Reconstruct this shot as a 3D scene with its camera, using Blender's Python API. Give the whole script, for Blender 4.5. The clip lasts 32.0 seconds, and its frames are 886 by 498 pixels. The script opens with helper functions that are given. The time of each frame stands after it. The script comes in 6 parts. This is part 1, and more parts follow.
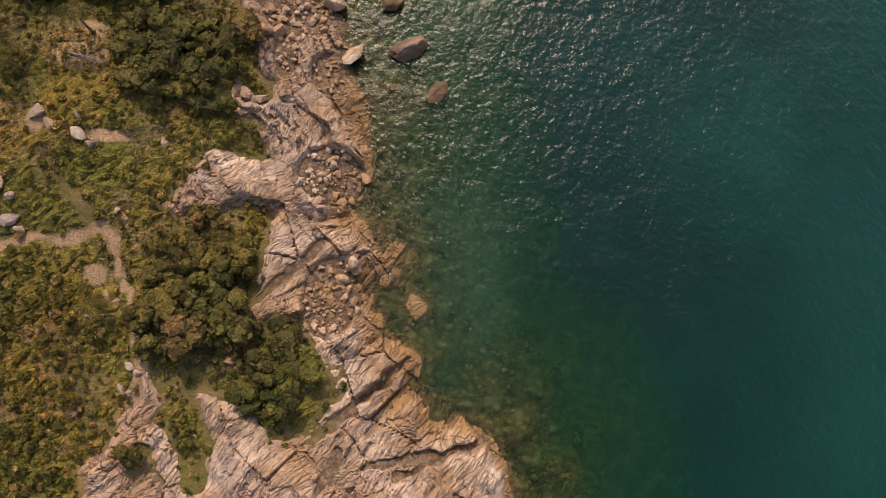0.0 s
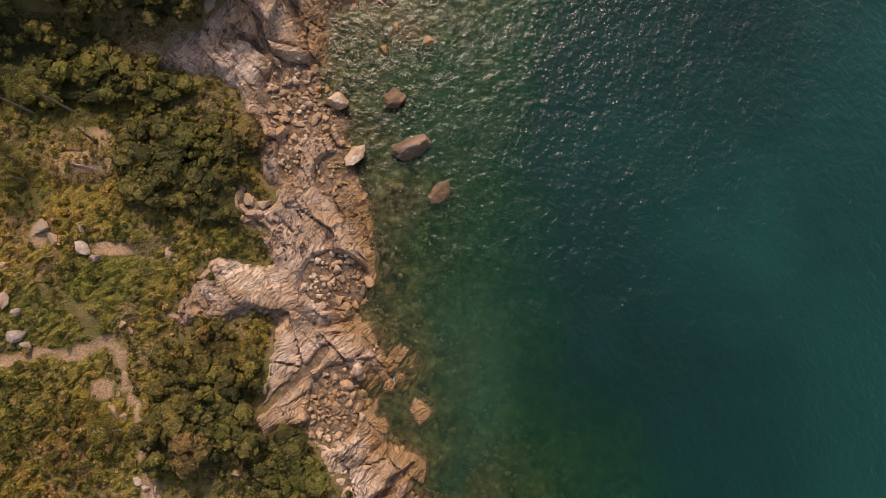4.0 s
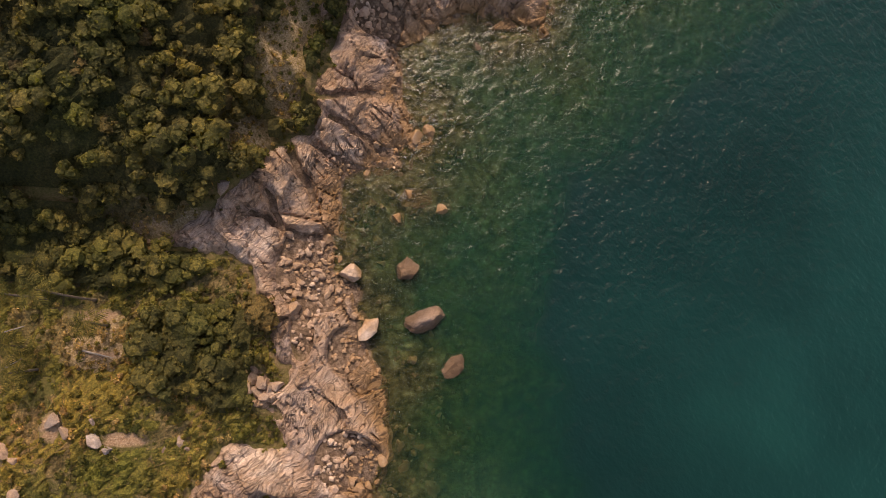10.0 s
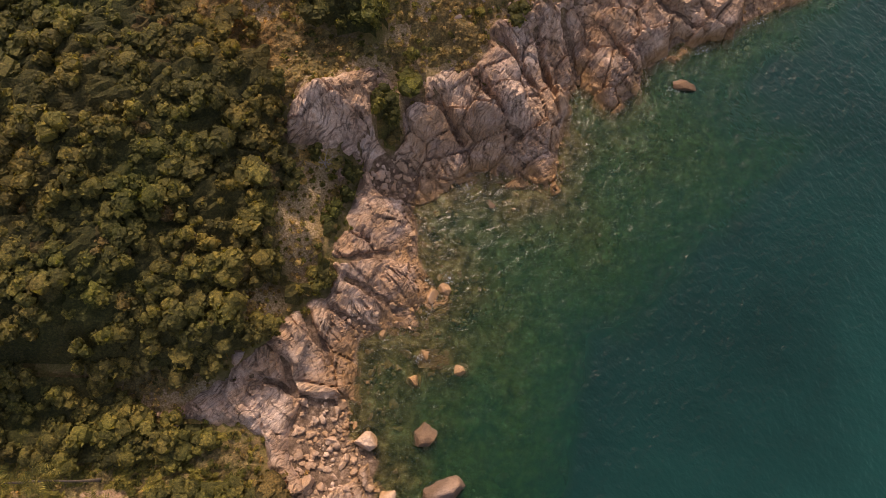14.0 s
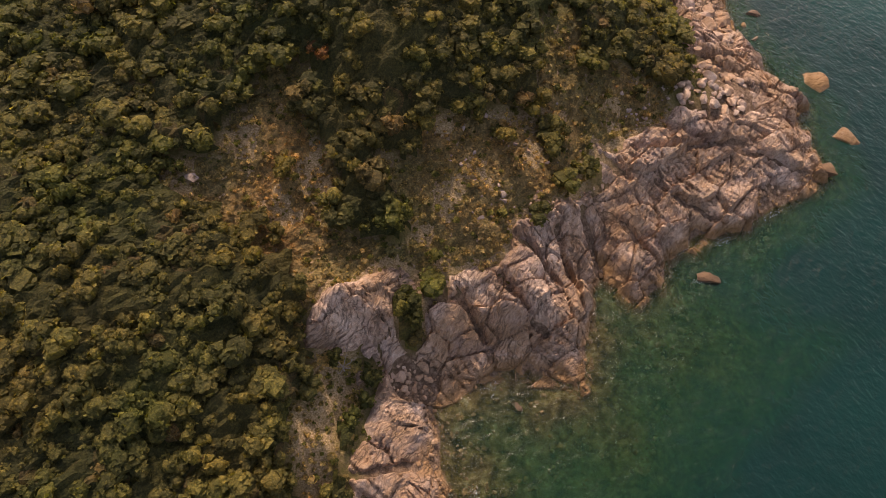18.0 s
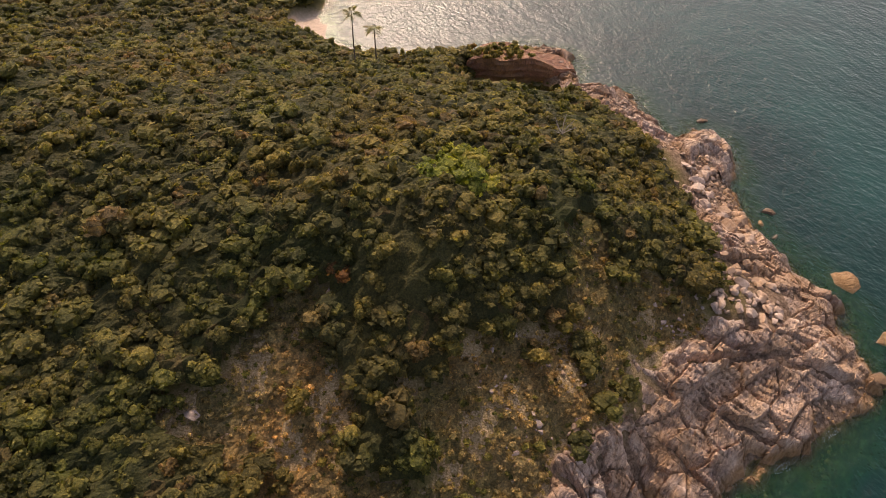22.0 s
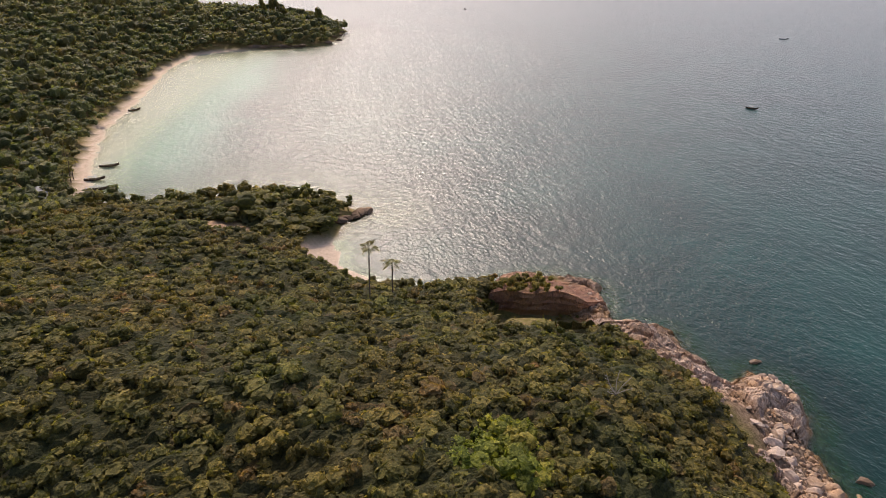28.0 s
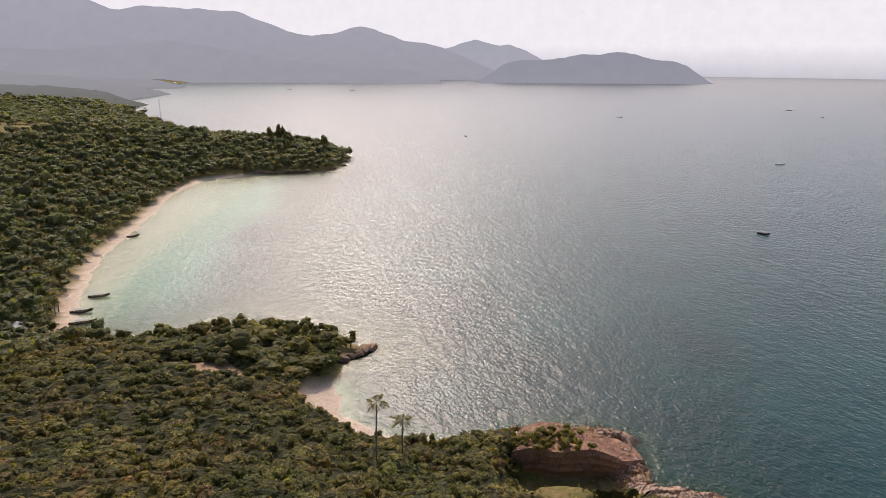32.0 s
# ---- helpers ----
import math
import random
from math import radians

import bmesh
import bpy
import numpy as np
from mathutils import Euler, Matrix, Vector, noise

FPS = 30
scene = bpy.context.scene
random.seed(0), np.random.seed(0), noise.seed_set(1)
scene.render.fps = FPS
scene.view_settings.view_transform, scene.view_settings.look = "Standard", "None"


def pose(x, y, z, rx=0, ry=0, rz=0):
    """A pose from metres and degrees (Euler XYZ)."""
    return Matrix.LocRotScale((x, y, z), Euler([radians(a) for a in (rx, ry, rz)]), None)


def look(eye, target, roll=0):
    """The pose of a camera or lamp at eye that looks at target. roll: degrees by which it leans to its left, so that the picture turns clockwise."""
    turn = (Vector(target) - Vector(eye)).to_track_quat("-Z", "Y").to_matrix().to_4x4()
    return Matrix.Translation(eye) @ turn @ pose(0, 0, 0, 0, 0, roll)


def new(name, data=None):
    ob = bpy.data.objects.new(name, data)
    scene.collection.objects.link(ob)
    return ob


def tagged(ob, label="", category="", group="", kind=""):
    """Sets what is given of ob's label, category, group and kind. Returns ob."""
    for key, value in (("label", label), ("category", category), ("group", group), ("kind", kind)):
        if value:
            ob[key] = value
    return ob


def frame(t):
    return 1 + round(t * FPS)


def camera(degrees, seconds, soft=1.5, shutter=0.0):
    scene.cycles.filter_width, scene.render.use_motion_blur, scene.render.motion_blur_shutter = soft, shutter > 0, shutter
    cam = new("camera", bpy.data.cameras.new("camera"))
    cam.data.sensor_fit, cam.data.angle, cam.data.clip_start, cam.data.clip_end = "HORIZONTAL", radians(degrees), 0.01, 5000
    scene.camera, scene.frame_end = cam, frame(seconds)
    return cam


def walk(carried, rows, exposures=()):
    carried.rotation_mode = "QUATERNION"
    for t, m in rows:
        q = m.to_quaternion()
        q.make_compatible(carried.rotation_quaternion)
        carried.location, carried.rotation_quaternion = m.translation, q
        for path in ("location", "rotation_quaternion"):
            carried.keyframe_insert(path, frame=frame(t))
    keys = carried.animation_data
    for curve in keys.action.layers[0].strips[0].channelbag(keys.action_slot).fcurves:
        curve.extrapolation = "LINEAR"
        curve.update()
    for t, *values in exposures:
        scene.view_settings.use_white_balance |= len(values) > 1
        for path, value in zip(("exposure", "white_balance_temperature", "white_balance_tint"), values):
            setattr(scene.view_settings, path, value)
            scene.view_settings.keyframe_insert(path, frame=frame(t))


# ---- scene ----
cam = camera(71.41, 32.0, soft=0.5)
# seconds, x, y, z, tilt up from straight down, roll, turn
PATH = [
    (0, -0.00, 0.00, 100.00, 8.84, 0.11, 0.96),
    (1, -0.20, 4.70, 100.92, 8.49, 0.05, 0.81),
    (2, -0.40, 9.51, 101.77, 8.20, 0.11, 0.75),
    (3, -0.64, 14.41, 102.58, 7.88, 0.10, 0.73),
    (3.5, -0.77, 16.89, 102.95, 7.65, 0.11, 0.72),
    (5.5, -1.32, 26.98, 104.56, 6.82, 0.20, 0.60),
    (6, -1.48, 29.44, 104.82, 6.71, 0.21, 0.63),
    (7, -1.90, 34.28, 105.26, 6.52, 0.14, 0.70),
    (8, -2.36, 38.97, 105.69, 6.73, 0.08, 0.80),
    (9, -2.96, 43.45, 106.03, 7.34, 0.10, 0.99),
    (10, -3.65, 47.50, 106.35, 8.17, 0.08, 0.89),
    (11, -4.36, 50.98, 106.80, 9.63, 0.17, 0.51),
    (12, -5.19, 54.04, 107.31, 11.56, 0.34, 0.11),
    (13, -6.14, 57.02, 107.59, 13.75, 0.35, -0.01),
    (14, -7.10, 59.85, 107.63, 16.44, 0.20, 0.00),
    (14.5, -7.56, 61.15, 107.61, 17.83, 0.15, -0.07),
    (16.5, -9.50, 65.71, 106.74, 24.99, -0.29, 0.10),
    (17, -10.02, 67.35, 106.84, 26.66, -0.20, 0.10),
    (18, -11.09, 71.01, 107.10, 29.64, -0.17, 0.12),
    (19, -12.38, 74.93, 107.45, 32.60, 0.05, -0.16),
    (20, -13.94, 78.80, 107.51, 36.18, 0.37, -0.57),
    (21, -15.36, 82.52, 107.20, 39.95, 0.38, -0.74),
    (22, -16.50, 86.15, 106.83, 43.77, 0.21, -0.75),
    (23, -17.42, 89.88, 106.43, 47.29, 0.11, -0.70),
    (24, -18.26, 93.65, 106.07, 50.22, 0.00, -0.60),
    (25, -19.21, 97.35, 105.83, 53.11, 0.13, -0.57),
    (25.5, -19.70, 99.20, 105.64, 54.51, 0.15, -0.57),
    (27.5, -20.83, 107.18, 103.42, 60.71, 0.25, -0.33),
    (28, -21.37, 109.47, 103.29, 62.20, 0.30, -0.31),
    (29, -22.53, 114.10, 103.16, 64.98, 0.31, -0.33),
    (30, -23.71, 118.76, 103.10, 67.67, 0.26, -0.36),
    (31, -24.81, 123.37, 103.15, 70.38, 0.28, -0.35),
    (32, -25.79, 127.90, 103.19, 72.97, 0.28, -0.39),
]
walk(cam, [(t, pose(x, y, z, 0, 0, turn) @ pose(0, 0, 0, tilt) @ pose(0, 0, 0, 0, 0, roll)) for t, x, y, z, tilt, roll, turn in PATH],
     exposures=[(0, 0.14, 7000, 15), (9, 0.17, 7200, 18), (14, 0.42, 7450, 23), (22, 0.42, 7300, 21), (27, 0.22, 6500, 15), (32, 0.14, 6250, 15)])

# ---------------------------------------------------------------- world and sun
SUN_ELEV, SUN_TURN = 42.0, 11.0          # degrees; turn: from straight ahead (+y) towards the land (-x)
world = bpy.data.worlds.new("sky")
scene.world = world
world.use_nodes = True
wn = world.node_tree
sky = wn.nodes.new("ShaderNodeTexSky")
sky.sky_type = "NISHITA"
sky.sun_disc = False
sky.sun_elevation = radians(SUN_ELEV)
sky.sun_rotation = radians(-SUN_TURN)
sky.air_density, sky.dust_density, sky.ozone_density = 1.0, 4.0, 1.0
wn.nodes["Background"].inputs["Strength"].default_value = 0.15
wn.links.new(sky.outputs["Color"], wn.nodes["Background"].inputs["Color"])

sun = new("sun", bpy.data.lights.new("sun", "SUN"))
sun.data.energy, sun.data.angle, sun.data.color = 2.6, radians(0.6), (1.0, 0.88, 0.72)
_e, _a = radians(SUN_ELEV), radians(SUN_TURN)
sun_dir = Vector((-math.sin(_a) * math.cos(_e), math.cos(_a) * math.cos(_e), math.sin(_e)))
sun.matrix_world = look(sun_dir * 300, (0, 0, 0))


# ---------------------------------------------------------------- materials
def mat(name):
    m = bpy.data.materials.new(name)
    m.use_nodes = True
    m.node_tree.nodes.clear()
    return m, m.node_tree


def nd(nt, kind, **sets):
    n = nt.nodes.new(kind)
    for k, v in sets.items():
        if k == "noise_dimensions":
            n.noise_dimensions = v
        elif k == "operation":
            n.operation = v
        elif k == "blend_type":
            n.blend_type = v
        elif k == "data_type":
            n.data_type = v
        elif k == "feature":
            n.feature = v
        elif k == "attribute_name":
            n.attribute_name = v
        elif k == "invert":
            n.invert = v
        else:
            n.inputs[k.replace("_", " ")].default_value = v
    return n


def ramp(nt, src, stops):
    r = nt.nodes.new("ShaderNodeValToRGB")
    el = r.color_ramp.elements
    while len(el) < len(stops):
        el.new(0.5)
    for e, (p, c) in zip(el, stops):
        e.position = p
        e.color = (*c, 1) if len(c) == 3 else (c[0], c[0], c[0], 1)
    nt.links.new(src, r.inputs[0])
    return r.outputs[0]


def mixc(nt, fac, a, b, mode="MIX"):
    m = nt.nodes.new("ShaderNodeMixRGB")
    m.blend_type = mode
    for s, v in zip(m.inputs, (fac, a, b)):
        if isinstance(v, bpy.types.NodeSocket):
            nt.links.new(v, s)
        elif isinstance(v, tuple):
            s.default_value = (*v, 1)
        else:
            s.default_value = v
    return m.outputs[0]


def calc(nt, op, a, b=0.0, clamp=False):
    m = nt.nodes.new("ShaderNodeMath")
    m.operation, m.use_clamp = op, clamp
    for s, v in zip(m.inputs, (a, b)):
        if isinstance(v, bpy.types.NodeSocket):
            nt.links.new(v, s)
        else:
            s.default_value = v
    return m.outputs[0]


def world_xyz(nt):
    g = nt.nodes.new("ShaderNodeNewGeometry")
    s = nt.nodes.new("ShaderNodeSeparateXYZ")
    nt.links.new(g.outputs["Position"], s.inputs[0])
    return g.outputs["Position"], s.outputs[0], s.outputs[1], s.outputs[2]


def tex_noise(nt, vec, scale, detail=4.0, rough=0.6, distort=0.0):
    n = nd(nt, "ShaderNodeTexNoise", Scale=scale, Detail=detail, Roughness=rough, Distortion=distort)
    nt.links.new(vec, n.inputs["Vector"])
    return n.outputs["Fac"]


def finish(nt, color, rough=0.8, bump=None, dist=0.05, strength=0.6, spec=0.3, metal=0.0):
    b = nd(nt, "ShaderNodeBsdfPrincipled", Roughness=rough, Metallic=metal)
    b.inputs["Specular IOR Level"].default_value = spec
    if isinstance(color, tuple):
        b.inputs["Base Color"].default_value = (*color, 1)
    else:
        nt.links.new(color, b.inputs["Base Color"])
    if bump is not None:
        bp = nd(nt, "ShaderNodeBump", Strength=strength, Distance=dist)
        nt.links.new(bump, bp.inputs["Height"])
        nt.links.new(bp.outputs[0], b.inputs["Normal"])
    o = nt.nodes.new("ShaderNodeOutputMaterial")
    nt.links.new(b.outputs[0], o.inputs[0])
    return b


def stretched(nt, pos, turn, sx, sy, sz=1.0):
    """Coordinates turned by some degrees, then stretched: the pattern runs along (sin turn, cos turn)."""
    out = pos
    for rot, scl in (((0, 0, radians(turn)), (1, 1, 1)), ((0, 0, 0), (sx, sy, sz))):
        mp = nt.nodes.new("ShaderNodeMapping")
        mp.inputs["Rotation"].default_value = rot
        mp.inputs["Scale"].default_value = scl
        nt.links.new(out, mp.inputs["Vector"])
        out = mp.outputs[0]
    return out


def rock_material(name, pale, mid, dark, wet=(0.20, 0.105, 0.04), algae=(0.33, 0.19, 0.075), cracks=True, grey=0.36):
    m, nt = mat(name)
    pos, x, y, z = world_xyz(nt)
    big = tex_noise(nt, pos, 0.13, 4, 0.6)
    fine = tex_noise(nt, pos, 2.2, 6, 0.7)
    mixv = calc(nt, "ADD", calc(nt, "MULTIPLY", big, 0.65), calc(nt, "MULTIPLY", fine, 0.35))
    col = ramp(nt, mixv, [(0.33, dark), (0.47, mid), (0.62, pale)])
    info = nt.nodes.new("ShaderNodeObjectInfo")
    tint = ramp(nt, info.outputs["Random"], [(0.0, (0.80, 0.78, 0.78)), (0.5, (1.0, 0.97, 0.95)), (1.0, (1.12, 1.08, 1.02))])
    col = mixc(nt, 1.0, col, tint, "MULTIPLY")
    ochre = ramp(nt, tex_noise(nt, pos, 0.09, 4, 0.7, 0.5), [(0.40, (0.0,)), (0.57, (1.0,))])
    col = mixc(nt, calc(nt, "MULTIPLY", ochre, 0.70), col, mixc(nt, fine, (0.25, 0.13, 0.055), (0.48, 0.30, 0.16)))
    stain = ramp(nt, tex_noise(nt, pos, 0.35, 5, 0.65, 0.6), [(0.53, (0.0,)), (0.66, (1.0,))])
    col = mixc(nt, calc(nt, "MULTIPLY", stain, grey), col, (0.21, 0.165, 0.145))
    grit = tex_noise(nt, pos, 7.0, 3, 0.7)
    col = mixc(nt, 1.0, col, ramp(nt, grit, [(0.32, (0.72, 0.70, 0.68)), (0.5, (1.0, 1.0, 1.0)), (0.68, (1.22, 1.2, 1.18))]), "MULTIPLY")
    # bands of weathered foliation: dark thin lines along the strike
    height = calc(nt, "MULTIPLY", fine, 0.5)
    if cracks:
        warp = nd(nt, "ShaderNodeTexNoise", Scale=0.07, Detail=4.0)
        nt.links.new(pos, warp.inputs["Vector"])
        off = nt.nodes.new("ShaderNodeVectorMath")
        off.operation = "MULTIPLY_ADD"
        off.inputs[1].default_value = (11, 11, 0)
        nt.links.new(warp.outputs["Color"], off.inputs[0])
        nt.links.new(pos, off.inputs[2])
        def seams(turn, sx_, sy_, width):
            """Thin dark seams: where a stretched noise crosses its middle."""
            a = tex_noise(nt, stretched(nt, off.outputs[0], turn, sx_, sy_, 0.2), 1.0, 2, 0.5)
            gap = calc(nt, "ABSOLUTE", calc(nt, "SUBTRACT", a, 0.5))
            return ramp(nt, gap, [(0.0, (1.0,)), (width, (0.0,))])

        s1 = calc(nt, "MAXIMUM", seams(35, 1.5, 0.09, 0.020), seams(48, 0.60, 0.06, 0.013))
        s2 = calc(nt, "MULTIPLY", seams(-50, 0.34, 0.06, 0.008), 0.8)
        patch = ramp(nt, tex_noise(nt, pos, 0.16, 3), [(0.36, (0.25,)), (0.56, (1.0,))])
        deep = calc(nt, "MAXIMUM", calc(nt, "MULTIPLY", s1, patch), s2)
        col = mixc(nt, calc(nt, "MULTIPLY", deep, 0.60), col, (0.115, 0.075, 0.055))
        height = calc(nt, "SUBTRACT", height, calc(nt, "MULTIPLY", deep, 1.3))
        lam = tex_noise(nt, stretched(nt, off.outputs[0], 35, 2.6, 0.30, 1.0), 1.0, 4, 0.6)
        height = calc(nt, "ADD", height, calc(nt, "MULTIPLY", lam, 1.5))
        streak = ramp(nt, lam, [(0.38, (0.0,)), (0.46, (1.0,))])
        col = mixc(nt, calc(nt, "MULTIPLY", calc(nt, "SUBTRACT", 1.0, streak), 0.42), col, (0.14, 0.088, 0.065))
    # ochre algae belt of the splash and tide zone
    edge = calc(nt, "ADD", z, calc(nt, "MULTIPLY", calc(nt, "SUBTRACT", big, 0.55), 4.5))
    belt = ramp(nt, calc(nt, "MULTIPLY", edge, 0.17), [(0.06, (1.0,)), (0.40, (0.0,))])
    wetc = mixc(nt, fine, wet, algae)
    col = mixc(nt, calc(nt, "MULTIPLY", belt, 0.85), col, wetc)
    rough = ramp(nt, calc(nt, "MULTIPLY", z, 0.5), [(0.0, (0.35,)), (0.5, (0.85,))])
    b = finish(nt, col, 0.85, height, 0.26, 1.0, 0.25)
    nt.links.new(rough, b.inputs["Roughness"])
    return m


ROCK = rock_material("granite", (0.68, 0.54, 0.44), (0.47, 0.345, 0.27), (0.19, 0.125, 0.098))
BOULDER = rock_material("boulder_granite", (0.63, 0.505, 0.415), (0.47, 0.36, 0.285), (0.22, 0.155, 0.115), cracks=False, grey=0.35)
DARKROCK = rock_material("wet_boulder", (0.25, 0.185, 0.15), (0.115, 0.083, 0.065), (0.06, 0.043, 0.037), wet=(0.075, 0.045, 0.03), algae=(0.14, 0.085, 0.045), cracks=False, grey=0.3)
REDROCK = rock_material("red_cliff_rock", (0.34, 0.19, 0.13), (0.25, 0.125, 0.085), (0.12, 0.06, 0.045), grey=0.2)
GREYROCK = rock_material("grey_granite", (0.46, 0.385, 0.335), (0.30, 0.24, 0.205), (0.15, 0.115, 0.10), cracks=False, grey=0.5)


def ground_material():
    m, nt = mat("ground_cover")
    pos, x, y, z = world_xyz(nt)
    big = tex_noise(nt, pos, 0.09, 5, 0.65)
    mid = tex_noise(nt, pos, 0.7, 5, 0.7)
    fine = tex_noise(nt, pos, 3.5, 4, 0.7)
    v = calc(nt, "ADD", calc(nt, "MULTIPLY", big, 0.35), calc(nt, "ADD", calc(nt, "MULTIPLY", mid, 0.35), calc(nt, "MULTIPLY", fine, 0.30)))
    col = ramp(nt, v, [(0.34, (0.065, 0.066, 0.020)), (0.44, (0.13, 0.115, 0.034)), (0.52, (0.19, 0.145, 0.056)), (0.62, (0.29, 0.19, 0.10))])
    dry = nd(nt, "ShaderNodeAttribute", attribute_name="dry")
    drycol = ramp(nt, fine, [(0.36, (0.22, 0.15, 0.068)), (0.50, (0.40, 0.275, 0.14)), (0.64, (0.58, 0.42, 0.27))])
    col = mixc(nt, calc(nt, "MULTIPLY", dry.outputs["Fac"], 0.8), col, drycol)
    soil = nd(nt, "ShaderNodeAttribute", attribute_name="soil")
    edge = calc(nt, "ADD", soil.outputs["Fac"], calc(nt, "MULTIPLY", calc(nt, "SUBTRACT", mid, 0.5), 0.9))
    bare = ramp(nt, edge, [(0.36, (0.0,)), (0.80, (1.0,))])
    soilcol = ramp(nt, fine, [(0.3, (0.25, 0.15, 0.085)), (0.55, (0.43, 0.28, 0.17)), (0.75, (0.54, 0.39, 0.27))])
    col = mixc(nt, bare, col, soilcol)
    # rubble and bare rock of the shore
    shore = nd(nt, "ShaderNodeAttribute", attribute_name="shore")
    vr = nd(nt, "ShaderNodeTexVoronoi", feature="F1", Scale=1.1)
    nt.links.new(pos, vr.inputs["Vector"])
    rubble = mixc(nt, 0.7, ramp(nt, fine, [(0.3, (0.14, 0.09, 0.055)), (0.6, (0.36, 0.25, 0.175)), (0.8, (0.46, 0.35, 0.26))]), ramp(nt, vr.outputs["Distance"], [(0.15, (1.0, 1.0, 1.0)), (0.7, (0.3, 0.27, 0.24))]), "MULTIPLY")
    col = mixc(nt, shore.outputs["Fac"], col, rubble)
    sand = nd(nt, "ShaderNodeAttribute", attribute_name="sand")
    sandcol = ramp(nt, mid, [(0.3, (0.52, 0.39, 0.29)), (0.7, (0.70, 0.55, 0.42))])
    col = mixc(nt, sand.outputs["Fac"], col, sandcol)
    # sea bed: ochre stones, weed and patches of sand
    bedn = tex_noise(nt, pos, 0.30, 6, 0.72, 0.4)
    bed = ramp(nt, bedn, [(0.34, (0.05, 0.048, 0.022)), (0.47, (0.17, 0.125, 0.05)), (0.58, (0.32, 0.24, 0.11)), (0.72, (0.46, 0.41, 0.25))])
    stones = nd(nt, "ShaderNodeTexVoronoi", feature="F1", Scale=0.75)
    nt.links.new(pos, stones.inputs["Vector"])
    bed = mixc(nt, 0.5, bed, ramp(nt, stones.outputs["Distance"], [(0.2, (1.0, 0.98, 0.9)), (0.75, (0.25, 0.25, 0.22))]), "MULTIPLY")
    bed = mixc(nt, sand.outputs["Fac"], bed, (0.72, 0.66, 0.50))
    under = ramp(nt, calc(nt, "ADD", calc(nt, "MULTIPLY", z, 0.5), 0.5), [(0.42, (1.0,)), (0.60, (0.0,))])
    col = mixc(nt, under, col, bed)
    h = calc(nt, "ADD", calc(nt, "MULTIPLY", mid, 1.2), calc(nt, "MULTIPLY", fine, 0.6))
    finish(nt, col, 0.95, h, 0.5, 1.0, 0.1)
    return m


def leaf_material(name, dark, mid, light, odd):
    m, nt = mat(name)
    info = nt.nodes.new("ShaderNodeObjectInfo")
    t = nd(nt, "ShaderNodeAttribute", attribute_name="tint")
    geo = nt.nodes.new("ShaderNodeNewGeometry")
    isl = geo.outputs["Random Per Island"]
    pick = calc(nt, "FRACT", calc(nt, "ADD", t.outputs["Fac"], info.outputs["Random"]))
    col = ramp(nt, pick, [(0.0, dark), (0.42, mid), (0.80, light), (0.93, mid), (1.0, odd)])
    col = mixc(nt, 1.0, col, ramp(nt, isl, [(0.0, (0.66, 0.70, 0.70)), (0.55, (1.0, 1.0, 1.0)), (1.0, (1.65, 1.54, 1.36))]), "MULTIPLY")
    pos = geo.outputs["Position"]
    drift = tex_noise(nt, pos, 0.045, 4, 0.65)
    col = mixc(nt, 1.0, col, ramp(nt, drift, [(0.33, (0.72, 0.86, 0.72)), (0.5, (1.0, 1.0, 1.0)), (0.67, (1.25, 1.08, 1.0))]), "MULTIPLY")
    grain = tex_noise(nt, pos, 3.2, 4, 0.75)
    clump = nd(nt, "ShaderNodeTexVoronoi", feature="F1", Scale=2.5)
    wob = nt.nodes.new("ShaderNodeVectorMath")
    wob.operation = "MULTIPLY_ADD"
    wob.inputs[1].default_value = (0.5, 0.5, 0.5)
    wn_ = nd(nt, "ShaderNodeTexNoise", Scale=1.6, Detail=2.0)
    nt.links.new(pos, wn_.inputs["Vector"])
    nt.links.new(wn_.outputs["Color"], wob.inputs[0])
    nt.links.new(pos, wob.inputs[2])
    nt.links.new(wob.outputs[0], clump.inputs["Vector"])
    leafy = calc(nt, "SUBTRACT", calc(nt, "MULTIPLY", grain, 0.9), clump.outputs["Distance"])
    col = mixc(nt, 1.0, col, ramp(nt, grain, [(0.36, (0.74, 0.78, 0.70)), (0.50, (1.1, 1.1, 1.1)), (0.62, (1.65, 1.56, 1.36))]), "MULTIPLY")
    col = mixc(nt, 0.55, col, ramp(nt, clump.outputs["Color"], [(0.2, (0.75, 0.82, 0.70)), (0.8, (1.6, 1.5, 1.25))]), "MULTIPLY")
    b = nd(nt, "ShaderNodeBsdfPrincipled", Roughness=0.6)
    b.inputs["Specular IOR Level"].default_value = 0.2
    nt.links.new(col, b.inputs["Base Color"])
    bp = nd(nt, "ShaderNodeBump", Strength=1.0, Distance=0.22)
    nt.links.new(leafy, bp.inputs["Height"])
    nt.links.new(bp.outputs[0], b.inputs["Normal"])
    tr = nt.nodes.new("ShaderNodeBsdfTranslucent")
    nt.links.new(mixc(nt, 1.0, col, (1.2, 1.25, 0.5), "MULTIPLY"), tr.inputs[0])
    mx = nd(nt, "ShaderNodeMixShader", Fac=0.48)
    nt.links.new(b.outputs[0], mx.inputs[1])
    nt.links.new(tr.outputs[0], mx.inputs[2])
    o = nt.nodes.new("ShaderNodeOutputMaterial")
    nt.links.new(mx.outputs[0], o.inputs[0])
    return m


